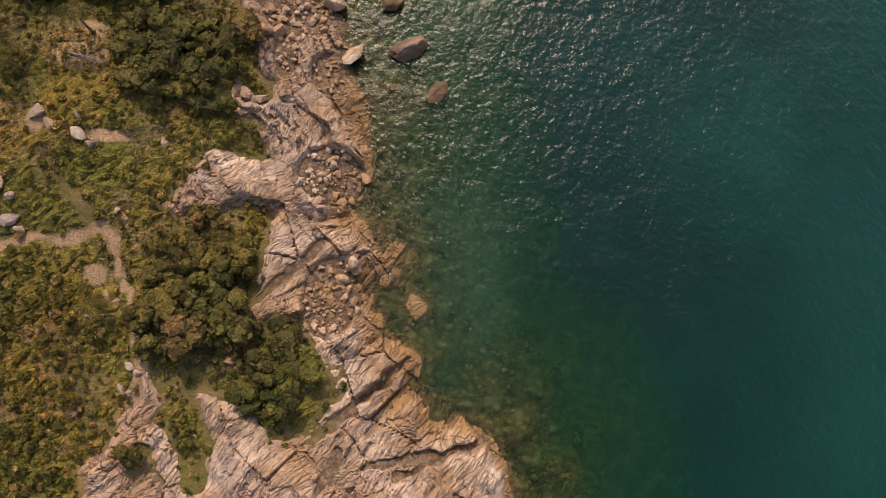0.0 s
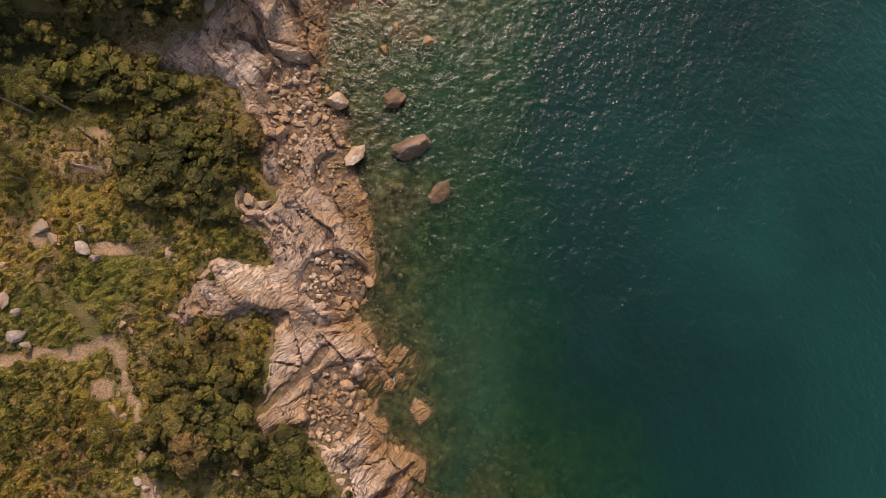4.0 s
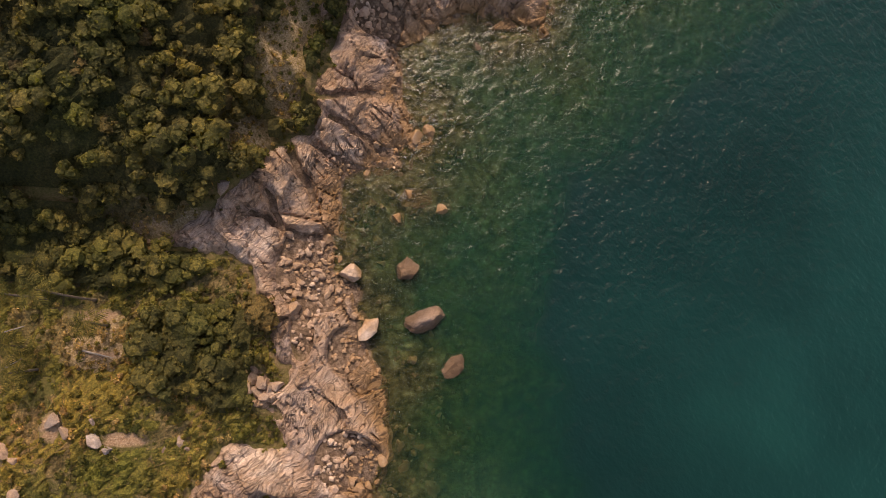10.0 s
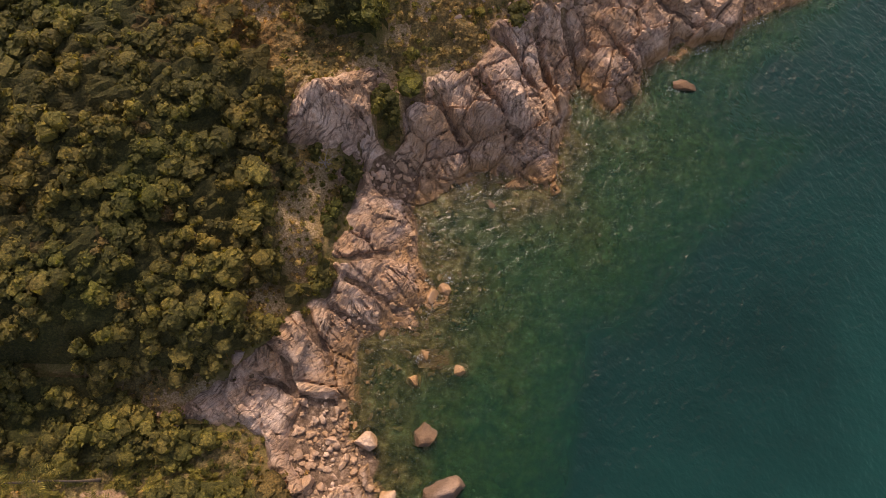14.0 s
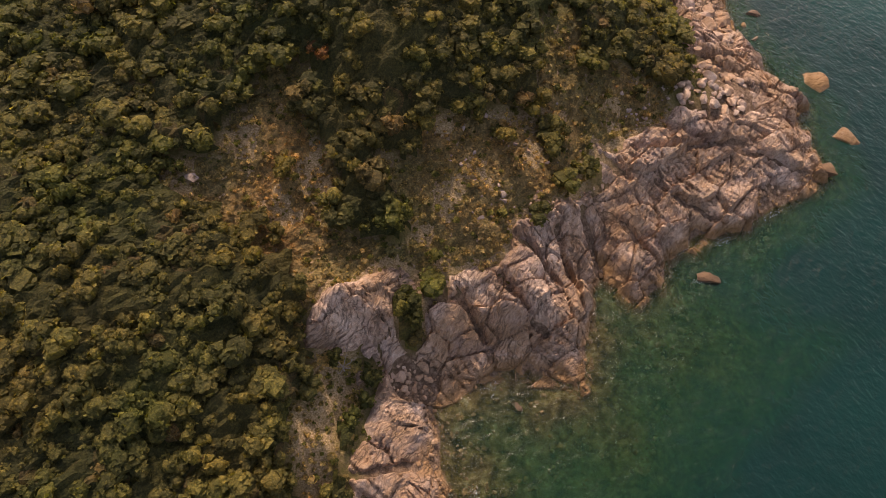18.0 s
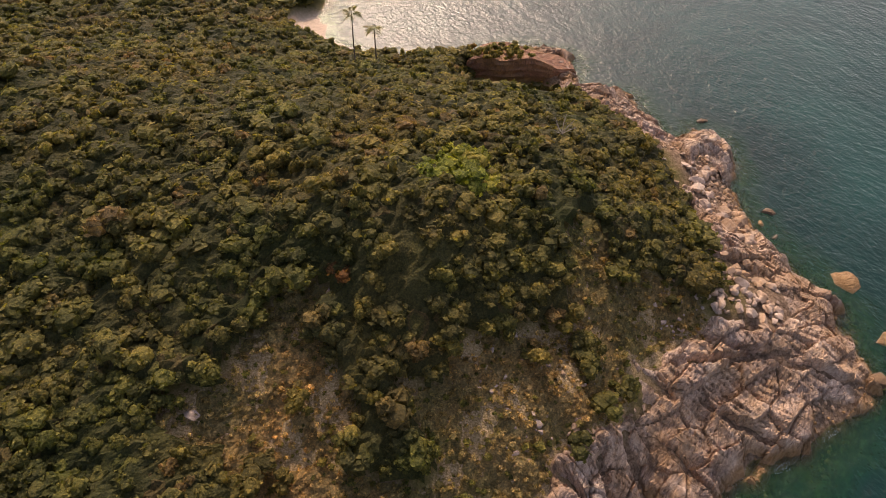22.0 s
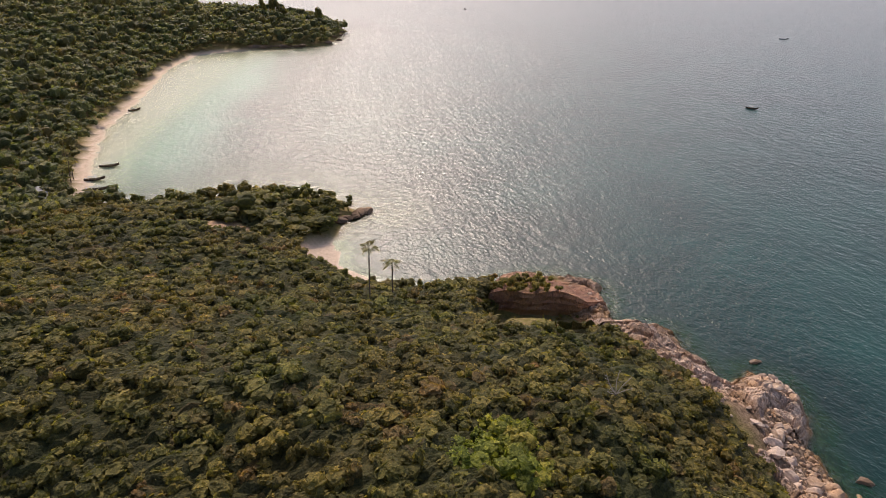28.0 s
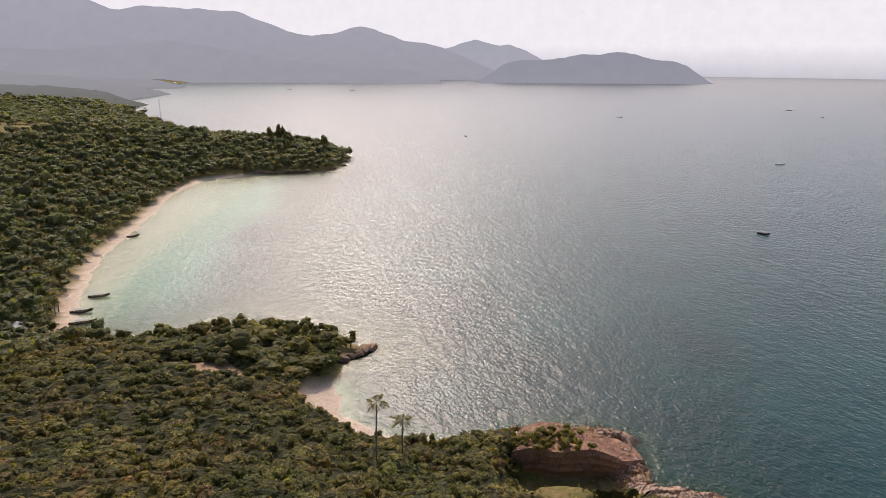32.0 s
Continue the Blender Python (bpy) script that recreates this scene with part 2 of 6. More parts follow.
LEAF = leaf_material("broadleaf", (0.082, 0.076, 0.031), (0.118, 0.105, 0.039), (0.160, 0.141, 0.045), (0.165, 0.112, 0.055))
SCRUB = leaf_material("scrub_leaf", (0.086, 0.082, 0.027), (0.124, 0.112, 0.034), (0.165, 0.145, 0.042), (0.19, 0.13, 0.06))
DRYLEAF = leaf_material("dry_scrub", (0.20, 0.14, 0.066), (0.27, 0.19, 0.092), (0.35, 0.255, 0.13), (0.14, 0.13, 0.045))
FRESHLEAF = leaf_material("fresh_leaf", (0.13, 0.15, 0.03), (0.175, 0.19, 0.036), (0.22, 0.22, 0.044), (0.19, 0.165, 0.044))
# distance haze mixed into the leaf colour: a greyer green than LEAF
HAZYLEAF = leaf_material("hazy_wood_leaf", (0.088, 0.090, 0.050), (0.116, 0.118, 0.062), (0.150, 0.148, 0.078), (0.14, 0.122, 0.06))
RUSTLEAF = leaf_material("rust_leaf", (0.13, 0.060, 0.03), (0.165, 0.078, 0.036), (0.19, 0.095, 0.044), (0.13, 0.08, 0.03))
PALMLEAF = leaf_material("palm_frond", (0.10, 0.095, 0.034), (0.145, 0.13, 0.045), (0.19, 0.165, 0.06), (0.17, 0.13, 0.05))


def plain_material(name, a, b, scale, rough=0.8, dist=0.03, spec=0.2):
    m, nt = mat(name)
    pos, x, y, z = world_xyz(nt)
    n1 = tex_noise(nt, pos, scale, 5, 0.65)
    n2 = tex_noise(nt, pos, scale * 0.12, 3, 0.6)
    v = calc(nt, "ADD", calc(nt, "MULTIPLY", n1, 0.6), calc(nt, "MULTIPLY", n2, 0.4))
    finish(nt, ramp(nt, v, [(0.35, a), (0.65, b)]), rough, n1, dist, 0.7, spec)
    return m


BARK = plain_material("bark", (0.10, 0.075, 0.05), (0.22, 0.17, 0.12), 6)
DEADWOOD = plain_material("bleached_wood", (0.30, 0.25, 0.20), (0.45, 0.39, 0.32), 6)
HULL = plain_material("weathered_boat_paint", (0.07, 0.045, 0.03), (0.16, 0.10, 0.06), 2.0, 0.6)
HULLWHITE = plain_material("white_boat_paint", (0.50, 0.48, 0.45), (0.75, 0.73, 0.70), 1.5, 0.5)
CANVAS = plain_material("boat_canvas", (0.42, 0.40, 0.36), (0.60, 0.57, 0.52), 2.5)
STEEL = plain_material("painted_steel", (0.40, 0.36, 0.35), (0.62, 0.58, 0.56), 1.0, 0.5)
ROOFING = plain_material("weathered_sheet_roof", (0.10, 0.10, 0.10), (0.22, 0.21, 0.20), 1.2, 0.6)
PLASTER = plain_material("whitewashed_wall", (0.50, 0.47, 0.43), (0.68, 0.65, 0.60), 1.0)


def water_material():
    m, nt = mat("sea_water")
    pos, x, y, z = world_xyz(nt)
    depth = nd(nt, "ShaderNodeAttribute", attribute_name="depth").outputs["Fac"]
    # clarity: how much of the bed still shows, falling off with the depth of water
    clear = calc(nt, "POWER", 2.718, calc(nt, "MULTIPLY", depth, -0.25))
    tint = ramp(nt, calc(nt, "MULTIPLY", depth, 0.12), [(0.0, (0.92, 0.95, 0.88)), (0.25, (0.55, 0.80, 0.58)), (1.0, (0.2, 0.55, 0.42))])
    trans = nt.nodes.new("ShaderNodeBsdfTransparent")
    nt.links.new(tint, trans.inputs[0])
    body = nt.nodes.new("ShaderNodeBsdfDiffuse")
    drift = tex_noise(nt, pos, 0.022, 5, 0.62)
    deepcol = ramp(nt, drift, [(0.32, (0.002, 0.017, 0.015)), (0.50, (0.003, 0.025, 0.022)), (0.68, (0.004, 0.033, 0.028))])
    # deep colour turns paler as the depth grows farther out
    deepcol = mixc(nt, ramp(nt, calc(nt, "MULTIPLY", depth, 0.025), [(0.35, (0.0,)), (0.85, (1.0,))]), deepcol, mixc(nt, 1.0, deepcol, (1.5, 1.5, 1.5), "MULTIPLY"))
    silt = nd(nt, "ShaderNodeAttribute", attribute_name="silt").outputs["Fac"]
    shoal = ramp(nt, calc(nt, "MULTIPLY", depth, 0.125), [(0.10, (1.0,)), (0.95, (0.0,))])
    bodycol = mixc(nt, shoal, deepcol, (0.005, 0.048, 0.014))
    bodycol = mixc(nt, silt, bodycol, (0.17, 0.36, 0.25))
    nt.links.new(bodycol, body.inputs[0])
    mx = nt.nodes.new("ShaderNodeMixShader")
    nt.links.new(clear, mx.inputs[0])
    nt.links.new(body.outputs[0], mx.inputs[1])
    nt.links.new(trans.outputs[0], mx.inputs[2])
    swell = tex_noise(nt, stretched(nt, pos, -25, 0.30, 0.20, 1), 1.0, 3, 0.55, 0.0)
    chop = tex_noise(nt, stretched(nt, pos, -42, 0.95, 0.70, 1), 1.0, 3, 0.55, 0.0)
    roll = tex_noise(nt, stretched(nt, pos, -14, 0.10, 0.035, 1), 1.0, 2, 0.5, 0.3)
    h = calc(nt, "ADD", calc(nt, "ADD", calc(nt, "MULTIPLY", swell, 0.56), calc(nt, "MULTIPLY", chop, 0.345)), calc(nt, "MULTIPLY", roll, 0.35))
    bp = nd(nt, "ShaderNodeBump", Strength=1.0, Distance=1.0)
    nt.links.new(h, bp.inputs["Height"])
    gl = nd(nt, "ShaderNodeBsdfGlossy", Roughness=0.30)
    gl.distribution = "BECKMANN"
    gl.inputs[0].default_value = (0.92, 0.89, 0.87, 1)
    nt.links.new(bp.outputs[0], gl.inputs["Normal"])
    fr = nd(nt, "ShaderNodeFresnel", IOR=1.33)
    nt.links.new(bp.outputs[0], fr.inputs["Normal"])
    m2 = nt.nodes.new("ShaderNodeMixShader")
    nt.links.new(fr.outputs[0], m2.inputs[0])
    nt.links.new(mx.outputs[0], m2.inputs[1])
    nt.links.new(gl.outputs[0], m2.inputs[2])
    o = nt.nodes.new("ShaderNodeOutputMaterial")
    nt.links.new(m2.outputs[0], o.inputs[0])
    return m


def haze_glow_material(name, low, high, z0, z1):
    """Distance with sea haze painted into its glowing colour, and a little relief."""
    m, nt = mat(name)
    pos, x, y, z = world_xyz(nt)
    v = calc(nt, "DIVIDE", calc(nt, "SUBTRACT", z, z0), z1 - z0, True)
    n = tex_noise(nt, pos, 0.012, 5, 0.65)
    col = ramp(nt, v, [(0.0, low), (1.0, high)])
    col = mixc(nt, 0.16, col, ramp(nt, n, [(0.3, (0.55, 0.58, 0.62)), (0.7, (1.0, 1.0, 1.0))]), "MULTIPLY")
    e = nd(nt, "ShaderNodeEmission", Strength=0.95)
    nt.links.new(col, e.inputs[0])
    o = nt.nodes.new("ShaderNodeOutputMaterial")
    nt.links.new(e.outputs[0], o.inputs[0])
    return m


FOAM = plain_material("sea_foam", (0.42, 0.42, 0.40), (0.66, 0.66, 0.64), 3.0, 0.9, 0.1)
GROUND = ground_material()
WATER = water_material()


# ---------------------------------------------------------------- number helpers
def hash2(ix, iy, seed):
    v = np.sin(ix * 127.1 + iy * 311.7 + seed * 74.7) * 43758.5453
    return v - np.floor(v)


def vnoise(x, y, seed=0):
    ix, iy = np.floor(x), np.floor(y)
    fx, fy = x - ix, y - iy
    fx, fy = fx * fx * (3 - 2 * fx), fy * fy * (3 - 2 * fy)
    a, b = hash2(ix, iy, seed), hash2(ix + 1, iy, seed)
    c, d = hash2(ix, iy + 1, seed), hash2(ix + 1, iy + 1, seed)
    return a + (b - a) * fx + (c - a) * fy + (a - b - c + d) * fx * fy


def fbm(x, y, seed=0, octaves=4):
    s, amp, tot = 0.0, 1.0, 0.0
    for o in range(octaves):
        s = s + amp * vnoise(x * 2 ** o, y * 2 ** o, seed + o * 13)
        tot += amp
        amp *= 0.5
    return s / tot


def smooth(a, b, v):
    t = np.clip((v - a) / (b - a), 0, 1)
    return t * t * (3 - 2 * t)


# ---------------------------------------------------------------- the plan: coast, heights, zones
COAST_ROCKS = [(-60, -75), (-10, -60), (6, -40), (12, -27), (11, -20), (9, -15), (4, -11), (-1, -12), (-6, -8), (-5, -3), (-9, 2), (-12, 5), (-13, 10),
               (-9, 15), (-12, 18), (-16, 20), (-14, 26), (-13.5, 34), (-14, 40), (-16, 46), (-18, 53), (-21, 57), (-23, 65), (-21, 75), (-12, 77),
               (-10, 84), (-11, 93), (-12, 101), (-5, 105), (4, 107), (13, 104), (16, 114), (17, 122), (21, 127), (25, 120), (31, 123), (33, 129),
               (40, 133), (47, 135), (57, 140), (71, 151), (69, 160), (72, 170), (68, 175), (65, 187), (61.5, 194), (61, 203), (62, 210)]
COAST_BAY = [(65, 220), (66, 231), (60, 236), (51, 230), (48, 240), (44, 254), (35, 257), (29, 260), (28, 268), (31, 279), (17, 287), (-3, 283),
             (-14, 278), (-28, 276), (-40, 281), (-53, 292), (-59, 308), (-61, 326), (-52, 335), (-64, 349), (-92, 361), (-106, 357), (-140, 345),
             (-166, 346), (-186, 385), (-208, 448), (-213, 483), (-223, 541), (-236, 607), (-235, 672), (-193, 699), (-130, 725), (-122, 813),
             (-158, 878), (-222, 905), (-290, 925), (-367, 1009), (-643, 1386), (-898, 1839)]
COAST_FAR = [(-1109, 2538), (-1181, 3336), (-885, 3905), (-181, 4850), (-181, 4900), (-4900, 4900), (-4900, -4900), (-400, -4900), (-300, -300)]
COAST = np.array(COAST_ROCKS + COAST_BAY + COAST_FAR, float)


def outline_distance(x, y, outline):
    """Signed distance from a closed outline, positive inside."""
    best = np.full(x.shape, 1e18)
    inside = np.zeros(x.shape, bool)
    for (ax, ay), (bx, by) in zip(outline, np.roll(outline, -1, 0)):
        dx, dy = bx - ax, by - ay
        t = np.clip(((x - ax) * dx + (y - ay) * dy) / (dx * dx + dy * dy), 0, 1)
        best = np.minimum(best, (x - ax - t * dx) ** 2 + (y - ay - t * dy) ** 2)
        if dy:
            inside ^= ((ay > y) != (by > y)) & (x < dx * (y - ay) / dy + ax)
    return np.where(inside, 1, -1) * np.sqrt(best)


# a fine table of distances over the near shore
TX0, TX1, TY0, TY1, TSTEP = -130.0, 96.0, -62.0, 346.0, 0.5


def make_table(fn):
    X, Y = np.meshgrid(np.arange(TX0, TX1 + TSTEP, TSTEP), np.arange(TY0, TY1 + TSTEP, TSTEP))
    return fn(X, Y)


def look_up(table, x, y):
    u = np.clip((x - TX0) / TSTEP, 0, table.shape[1] - 1.001)
    v = np.clip((y - TY0) / TSTEP, 0, table.shape[0] - 1.001)
    i, j = u.astype(int), v.astype(int)
    u, v = u - i, v - j
    return (table[j, i] * (1 - u) + table[j, i + 1] * u) * (1 - v) + (table[j + 1, i] * (1 - u) + table[j + 1, i + 1] * u) * v


def exact_coast(x, y):
    """Distance from the waterline, positive on land. A ragged line at the scale of single rocks."""
    near = smooth(500, 300, np.hypot(x + 20, y - 120))
    x = x + near * (fbm(x / 5.0, y / 5.0, 3, 3) - 0.5) * 5.0
    y = y + near * (fbm(x / 5.0 + 40, y / 5.0, 5, 3) - 0.5) * 5.0
    return outline_distance(x, y, COAST)


COAST_TABLE = make_table(exact_coast)


def coast_distance(x, y):
    x, y = np.asarray(x, float), np.asarray(y, float)
    near = (x > TX0) & (x < TX1 - 0.5) & (y > TY0) & (y < TY1 - 0.5)
    out = np.empty(x.shape)
    out[near] = look_up(COAST_TABLE, x[near], y[near])
    if not near.all():
        out[~near] = exact_coast(x[~near], y[~near])
    return out


# x, y, reach in x, reach in y, added height
HILLS = [(-20, 168, 58, 36, 18), (-110, 205, 75, 60, 12), (-62, 40, 30, 26, 2), (-520, 640, 240, 260, 32), (-850, 1000, 330, 320, 10),
         (-75, 330, 22, 14, -6), (-1000, 300, 500, 700, 80)]


# local swellings of the hillside, added to the height itself
RISES = [(-39, 73, 9, 7, 5.0), (-27, 112, 8, 7, 4.5), (5, 139, 12, 8, 3.0), (-20, 163, 20, 14, 6.5), (-60, 107, 16, 14, 3.0), (20, 151, 9, 7, -1.5), (-60, 32, 12, 12, 2.0), (34, 245, 6, 8, 2.5)]


def bell(x, y, cx, cy, rx, ry):
    return np.exp(-((x - cx) / rx) ** 2 - ((y - cy) / ry) ** 2)


def land_height(x, y, d):
    north = smooth(55, 84, y) * smooth(-400, -150, x) * smooth(345, 270, y)
    far = smooth(300, 420, y)
    lee = smooth(195, 250, y)
    top = 9 + 16 * north * (1 - 0.38 * lee) + 6 * far
    for cx, cy, rx, ry, h in HILLS:
        top = top + h * bell(x, y, cx, cy, rx, ry)
    slope = 0.28 + (0.72 - 0.38 * lee) * north - 0.02 * far
    slope = slope - smooth(108, 122, y) * smooth(235, 190, y) * (0.12 + 0.32 * smooth(5, 42, x))
    beach = sand_zone(x, y, d)
    dd = np.maximum(d - beach * 9, 0) + beach * np.clip(d, 0, 9) * 0.25
    ledge = smooth(56, 68, y) * smooth(116, 104, y)         # broad rock ledges below the steep wood
    dd = dd - ledge * 0.55 * np.minimum(dd, 15)
    h = top * (1 - np.exp(-dd * slope / top))
    h = h + (fbm(x / 14.0, y / 14.0, 8, 4) - 0.5) * 3.0 * smooth(4, 18, d) + (fbm(x / 3.0, y / 3.0, 9, 3) - 0.5) * 0.9 * smooth(0, 6, d)
    for cx, cy, rx, ry, rise in RISES:
        h = h + rise * bell(x, y, cx, cy, rx, ry) * smooth(2, 9, d)
    # the shoulder above the gully falls off northwards
    patch = smooth(1.25, 0.85, np.hypot((x - 2) / 7.5, (y - 242.5) / 4.5))
    front = np.where(y < 246, 12.3 + (240 - y) * 0.75 - 5.5, 7.0 - (y - 246) * 0.9)
    meadow = 10.9 + 0.23 * (246 - y) - 1.6 * np.maximum(y - 246, 0)
    cap = np.maximum(np.maximum(front, patch * meadow), 1.0)
    w = smooth(-15, -6, x) * smooth(24, 16, x) * smooth(222, 234, y) * smooth(270, 262, y)
    h = h - w * np.maximum(h - cap, 0)
    # the gully that cuts the red knob off from the hill
    h = h * (1 - 0.85 * smooth(1.25, 0.6, np.hypot((x - 9) / 16.0, (y - 259.5) / 7.0)))
    h = h - smooth(253, 260, y) * smooth(293, 287, y) * smooth(-10, -3, x) * np.maximum(h - 0.3 - 0.6 * np.maximum(7 - x, 0), 0)
    return h


def sand_zone(x, y, d):
    small = smooth(1.2, 0.9, np.hypot((x + 47) / 24.0, (y - 292) / 24.0))
    large = smooth(-160, -172, x) * smooth(338, 348, y) * smooth(705, 690, y) * smooth(-300, -260, x)
    return np.maximum(small * smooth(14, 9, d), large * smooth(8.0, 5.5, d))


# rock shelves awash or just under water: x, y, reach, depth of their top
SHELVES = [(-8.5, 13, 5.5, 4.5, 0.25), (-4.6, 6, 4.2, 4.0, 0.5), (-2.5, -8.5, 4, 2.5, 0.4), (0.5, 11, 5, 5, 1.6), (3.5, 1, 6, 8, 2.2), (9, 5, 3, 3, 2.4), (-15, 33, 2.5, 7, 0.15), (-16, 67, 6, 8, 0.8),
           (-9, 72, 4, 2.5, 0.3), (-8, 82, 3, 3, 0.3), (-12, 68, 2, 2, 0.4), (-4, 70, 2, 2, 0.7), (-13.5, 57, 5, 7, 0.9), (8, 105.5, 6, 2.5, 0.25), (-5, 98, 8, 6, 1.4), (13, 104, 3, 2.5, 0.2), (-2, 42, 4, 3, 1.3)]


def shelf_amount(x, y):
    best = np.zeros_like(x)
    ragged = (fbm(x / 2.0, y / 2.0, 37, 3) - 0.5) * 0.5
    for cx, cy, rx, ry, dep in SHELVES[:3] + SHELVES[6:7] + SHELVES[8:12] + SHELVES[13:14] + SHELVES[15:16]:
        best = np.maximum(best, 1 - smooth(0.7, 1.15, np.hypot((x - cx) / rx, (y - cy) / ry) + ragged))
    return best


def sea_bed(x, y, d):
    u = np.maximum(-d, 0)
    bay = smooth(-60, -120, x) * smooth(330, 380, y) * smooth(760, 700, y)
    # a stony flat in the cove, then the drop into deep water
    flat = smooth(48, 60, y) * smooth(116, 104, y) * smooth(24, 6, x)
    steep = 0.15 + 0.50 * smooth(110, 132, y) * smooth(330, 290, y) + 0.25 * smooth(180, 215, y) * smooth(330, 290, y) - 0.02 * bay - 0.11 * smooth(-150, -190, x) * bay - 0.05 * flat
    dep = u * steep + (0.0016 + 0.0030 * smooth(26, 40, u)) * u * u * (1 - bay)
    bumps = (fbm(x / 6.0, y / 6.0, 21, 4) - 0.5) * 2.6 * smooth(0, 8, u) * smooth(60, 30, u) * (1 - bay)
    z = -np.minimum(dep, 34) + np.minimum(bumps, 0.5 + dep * 0.5) - 0.15
    near = (x > -24) & (x < 18) & (y > -14) & (y < 110) & (d < 0)
    if near.any():
        px_, py_, pz_ = x[near], y[near], z[near]
        ragged, lumpy = (fbm(px_ / 2.6, py_ / 2.6, 35, 3) - 0.5) * 0.7, (fbm(px_ / 1.3, py_ / 1.3, 39, 3) - 0.5) * 0.5
        for cx, cy, rx, ry, top in SHELVES:
            w = 1 - smooth(0.55, 1.3, np.hypot((px_ - cx) / rx, (py_ - cy) / ry) + ragged)
            pz_ = pz_ + w * np.maximum(-top - 0.1 - pz_ + lumpy, 0)
        z[near] = pz_
    return z


def height(x, y):
    x, y = np.asarray(x, float), np.asarray(y, float)
    d = coast_distance(x, y)
    return np.where(d > 0, land_height(x, y, d), sea_bed(x, y, d)), d


# inland edge of the bare rock: the southern slabs, the cove, the ledges of the point; closed far out at sea
ROCK_SOUTH = [(130, -90), (-62, -90), (-58, -40), (-51.5, -22.4), (-52.6, -18.7), (-49.3, -15.6), (-47.3, -10.7), (-44.8, -7.4), (-43.6, -3.3), (-42.0, -4.9), (-41.3, -11.5), (-38.6, -16.3), (-37.3, -20.2), (-35.1, -21.1),
              (-35.4, -14.7), (-38.8, -7.8), (-36.8, -7.0), (-30.9, -9.0), (-27.5, -11.4), (-25.7, -13.5), (-20.6, -13.0), (-17.2, -7.2), (-19.5, -4.6), (-21.0, -1.2), (-23.3, 1.4), (-25.1, 2.4), (-28.5, 0.5), (-31.2, 2.9),
              (-30.6, 6.5), (-29.2, 10.9), (-28.7, 15.5), (-28.2, 19.8)]
ROCK_COVE = [(-31.4, 20.9), (-36.6, 19.3), (-41.6, 18.6), (-44.9, 21.5), (-41.8, 24.8), (-37.9, 31.4), (-32.8, 30.1), (-29.8, 30.5), (-32.6, 34), (-34.7, 38), (-36, 41.3), (-34, 42.5), (-31, 40.3), (-29, 41.7),
             (-32.4, 44), (-33.6, 50.5), (-35.7, 55), (-37.0, 58.9), (-43.8, 60.7), (-53.4, 61.2), (-53.7, 63.0), (-48.6, 64.4), (-46.8, 66), (-41, 69.6), (-37, 73), (-32.8, 77.8), (-28.3, 81.6), (-25.3, 85.2),
             (-27, 90), (-24, 96.5), (-22, 104)]
ROCK_POINT = [(-24.8, 107.2), (-33.5, 106.0), (-33.6, 111.4), (-29.8, 115.2), (-25, 117.4), (-19, 122), (-13.6, 119), (-7.8, 122.4), (-1.9, 123), (2.6, 131.3), (9, 134.5), (14.5, 137.6), (17.7, 142.4), (17.6, 148.5), (22.2, 148.1),
              (26.4, 151.8), (33, 155.4), (36, 161.5), (41, 166), (40.5, 174), (42, 190), (41, 204), (38, 213), (31, 222), (27, 230), (21, 246), (20, 256), (17, 262), (17, 293), (130, 293)]
ROCK_ZONE = np.array(ROCK_SOUTH + ROCK_COVE + ROCK_POINT, float)
# beds of soil and bushes inside the rock: x, y, reach
BEDS = [(-17, 112.5, 3.2, 5.2), (9, 146, 3.5, 3), (-44, -16, 1.5, 1.2)]


def bed_amount(x, y):
    best = np.zeros_like(x)
    ragged = (fbm(x / 2.5, y / 2.5, 63, 2) - 0.5) * 0.5
    for cx, cy, rx, ry in BEDS:
        best = np.maximum(best, 1 - smooth(0.8, 1.1, np.hypot((x - cx) / rx, (y - cy) / ry) + ragged))
    return best


def rock_edge(x, y):
    return outline_distance(x + (fbm(x / 3.0, y / 3.0, 31, 3) - 0.5) * 3.0, y + (fbm(x / 3.0 + 20, y / 3.0, 33, 3) - 0.5) * 3.0, ROCK_ZONE)


ROCK_TABLE = make_table(rock_edge)


def rock_width(x, y):
    """How far from the waterline the bare rock reaches inland at this place."""
    x, y = np.asarray(x, float), np.asarray(y, float)
    return np.where((x > TX0) & (x < TX1) & (y > TY0) & (y < 300), coast_distance(x, y) + look_up(ROCK_TABLE, x, y), 0.0)


# footpath and worn clearings: x, y, half width
PATHWAY = [(-75, 13.5, 1.1), (-67, 13.6, 1.2), (-62, 15.2, 1.0), (-57, 14.8, 1.4), (-53, 17, 1.2), (-50.5, 15, 0.95), (-50.2, 11, 0.85), (-47.5, 6, 0.85), (-46.4, 1, 0.95), (-44.6, -4, 1.3), (-46, -13, 2.0)]
CLEARINGS = [(-53, 9.5, 2.2, 2.0), (-52, 31, 4.5, 1.3), (-59, 50, 4, 0.9), (-57, 44, 2.8, 0.8), (-63, 33, 1.7, 2.6),
             (-97, 297, 15, 7), (-66, 300, 4, 7)]
DRY = [(-24, 117, 9, 6), (-39, 133, 7, 10), (-38, 143, 5, 7), (-14, 130, 8, 8), (-5, 136, 9, 8), (5, 143, 8, 6), (12, 156, 4, 13), (24, 157, 10, 5), (-27, 119, 7, 5), (-10, 126, 10, 4), (18, 151, 6, 5), (-50, 131, 5, 3),
       (-31, 92, 4, 9), (-28, 102, 4.5, 7), (-50, 66, 8, 3), (-36, 80, 3, 4), (-58, 46, 8.0, 5.5), (33, 244, 6.2, 10.8)]
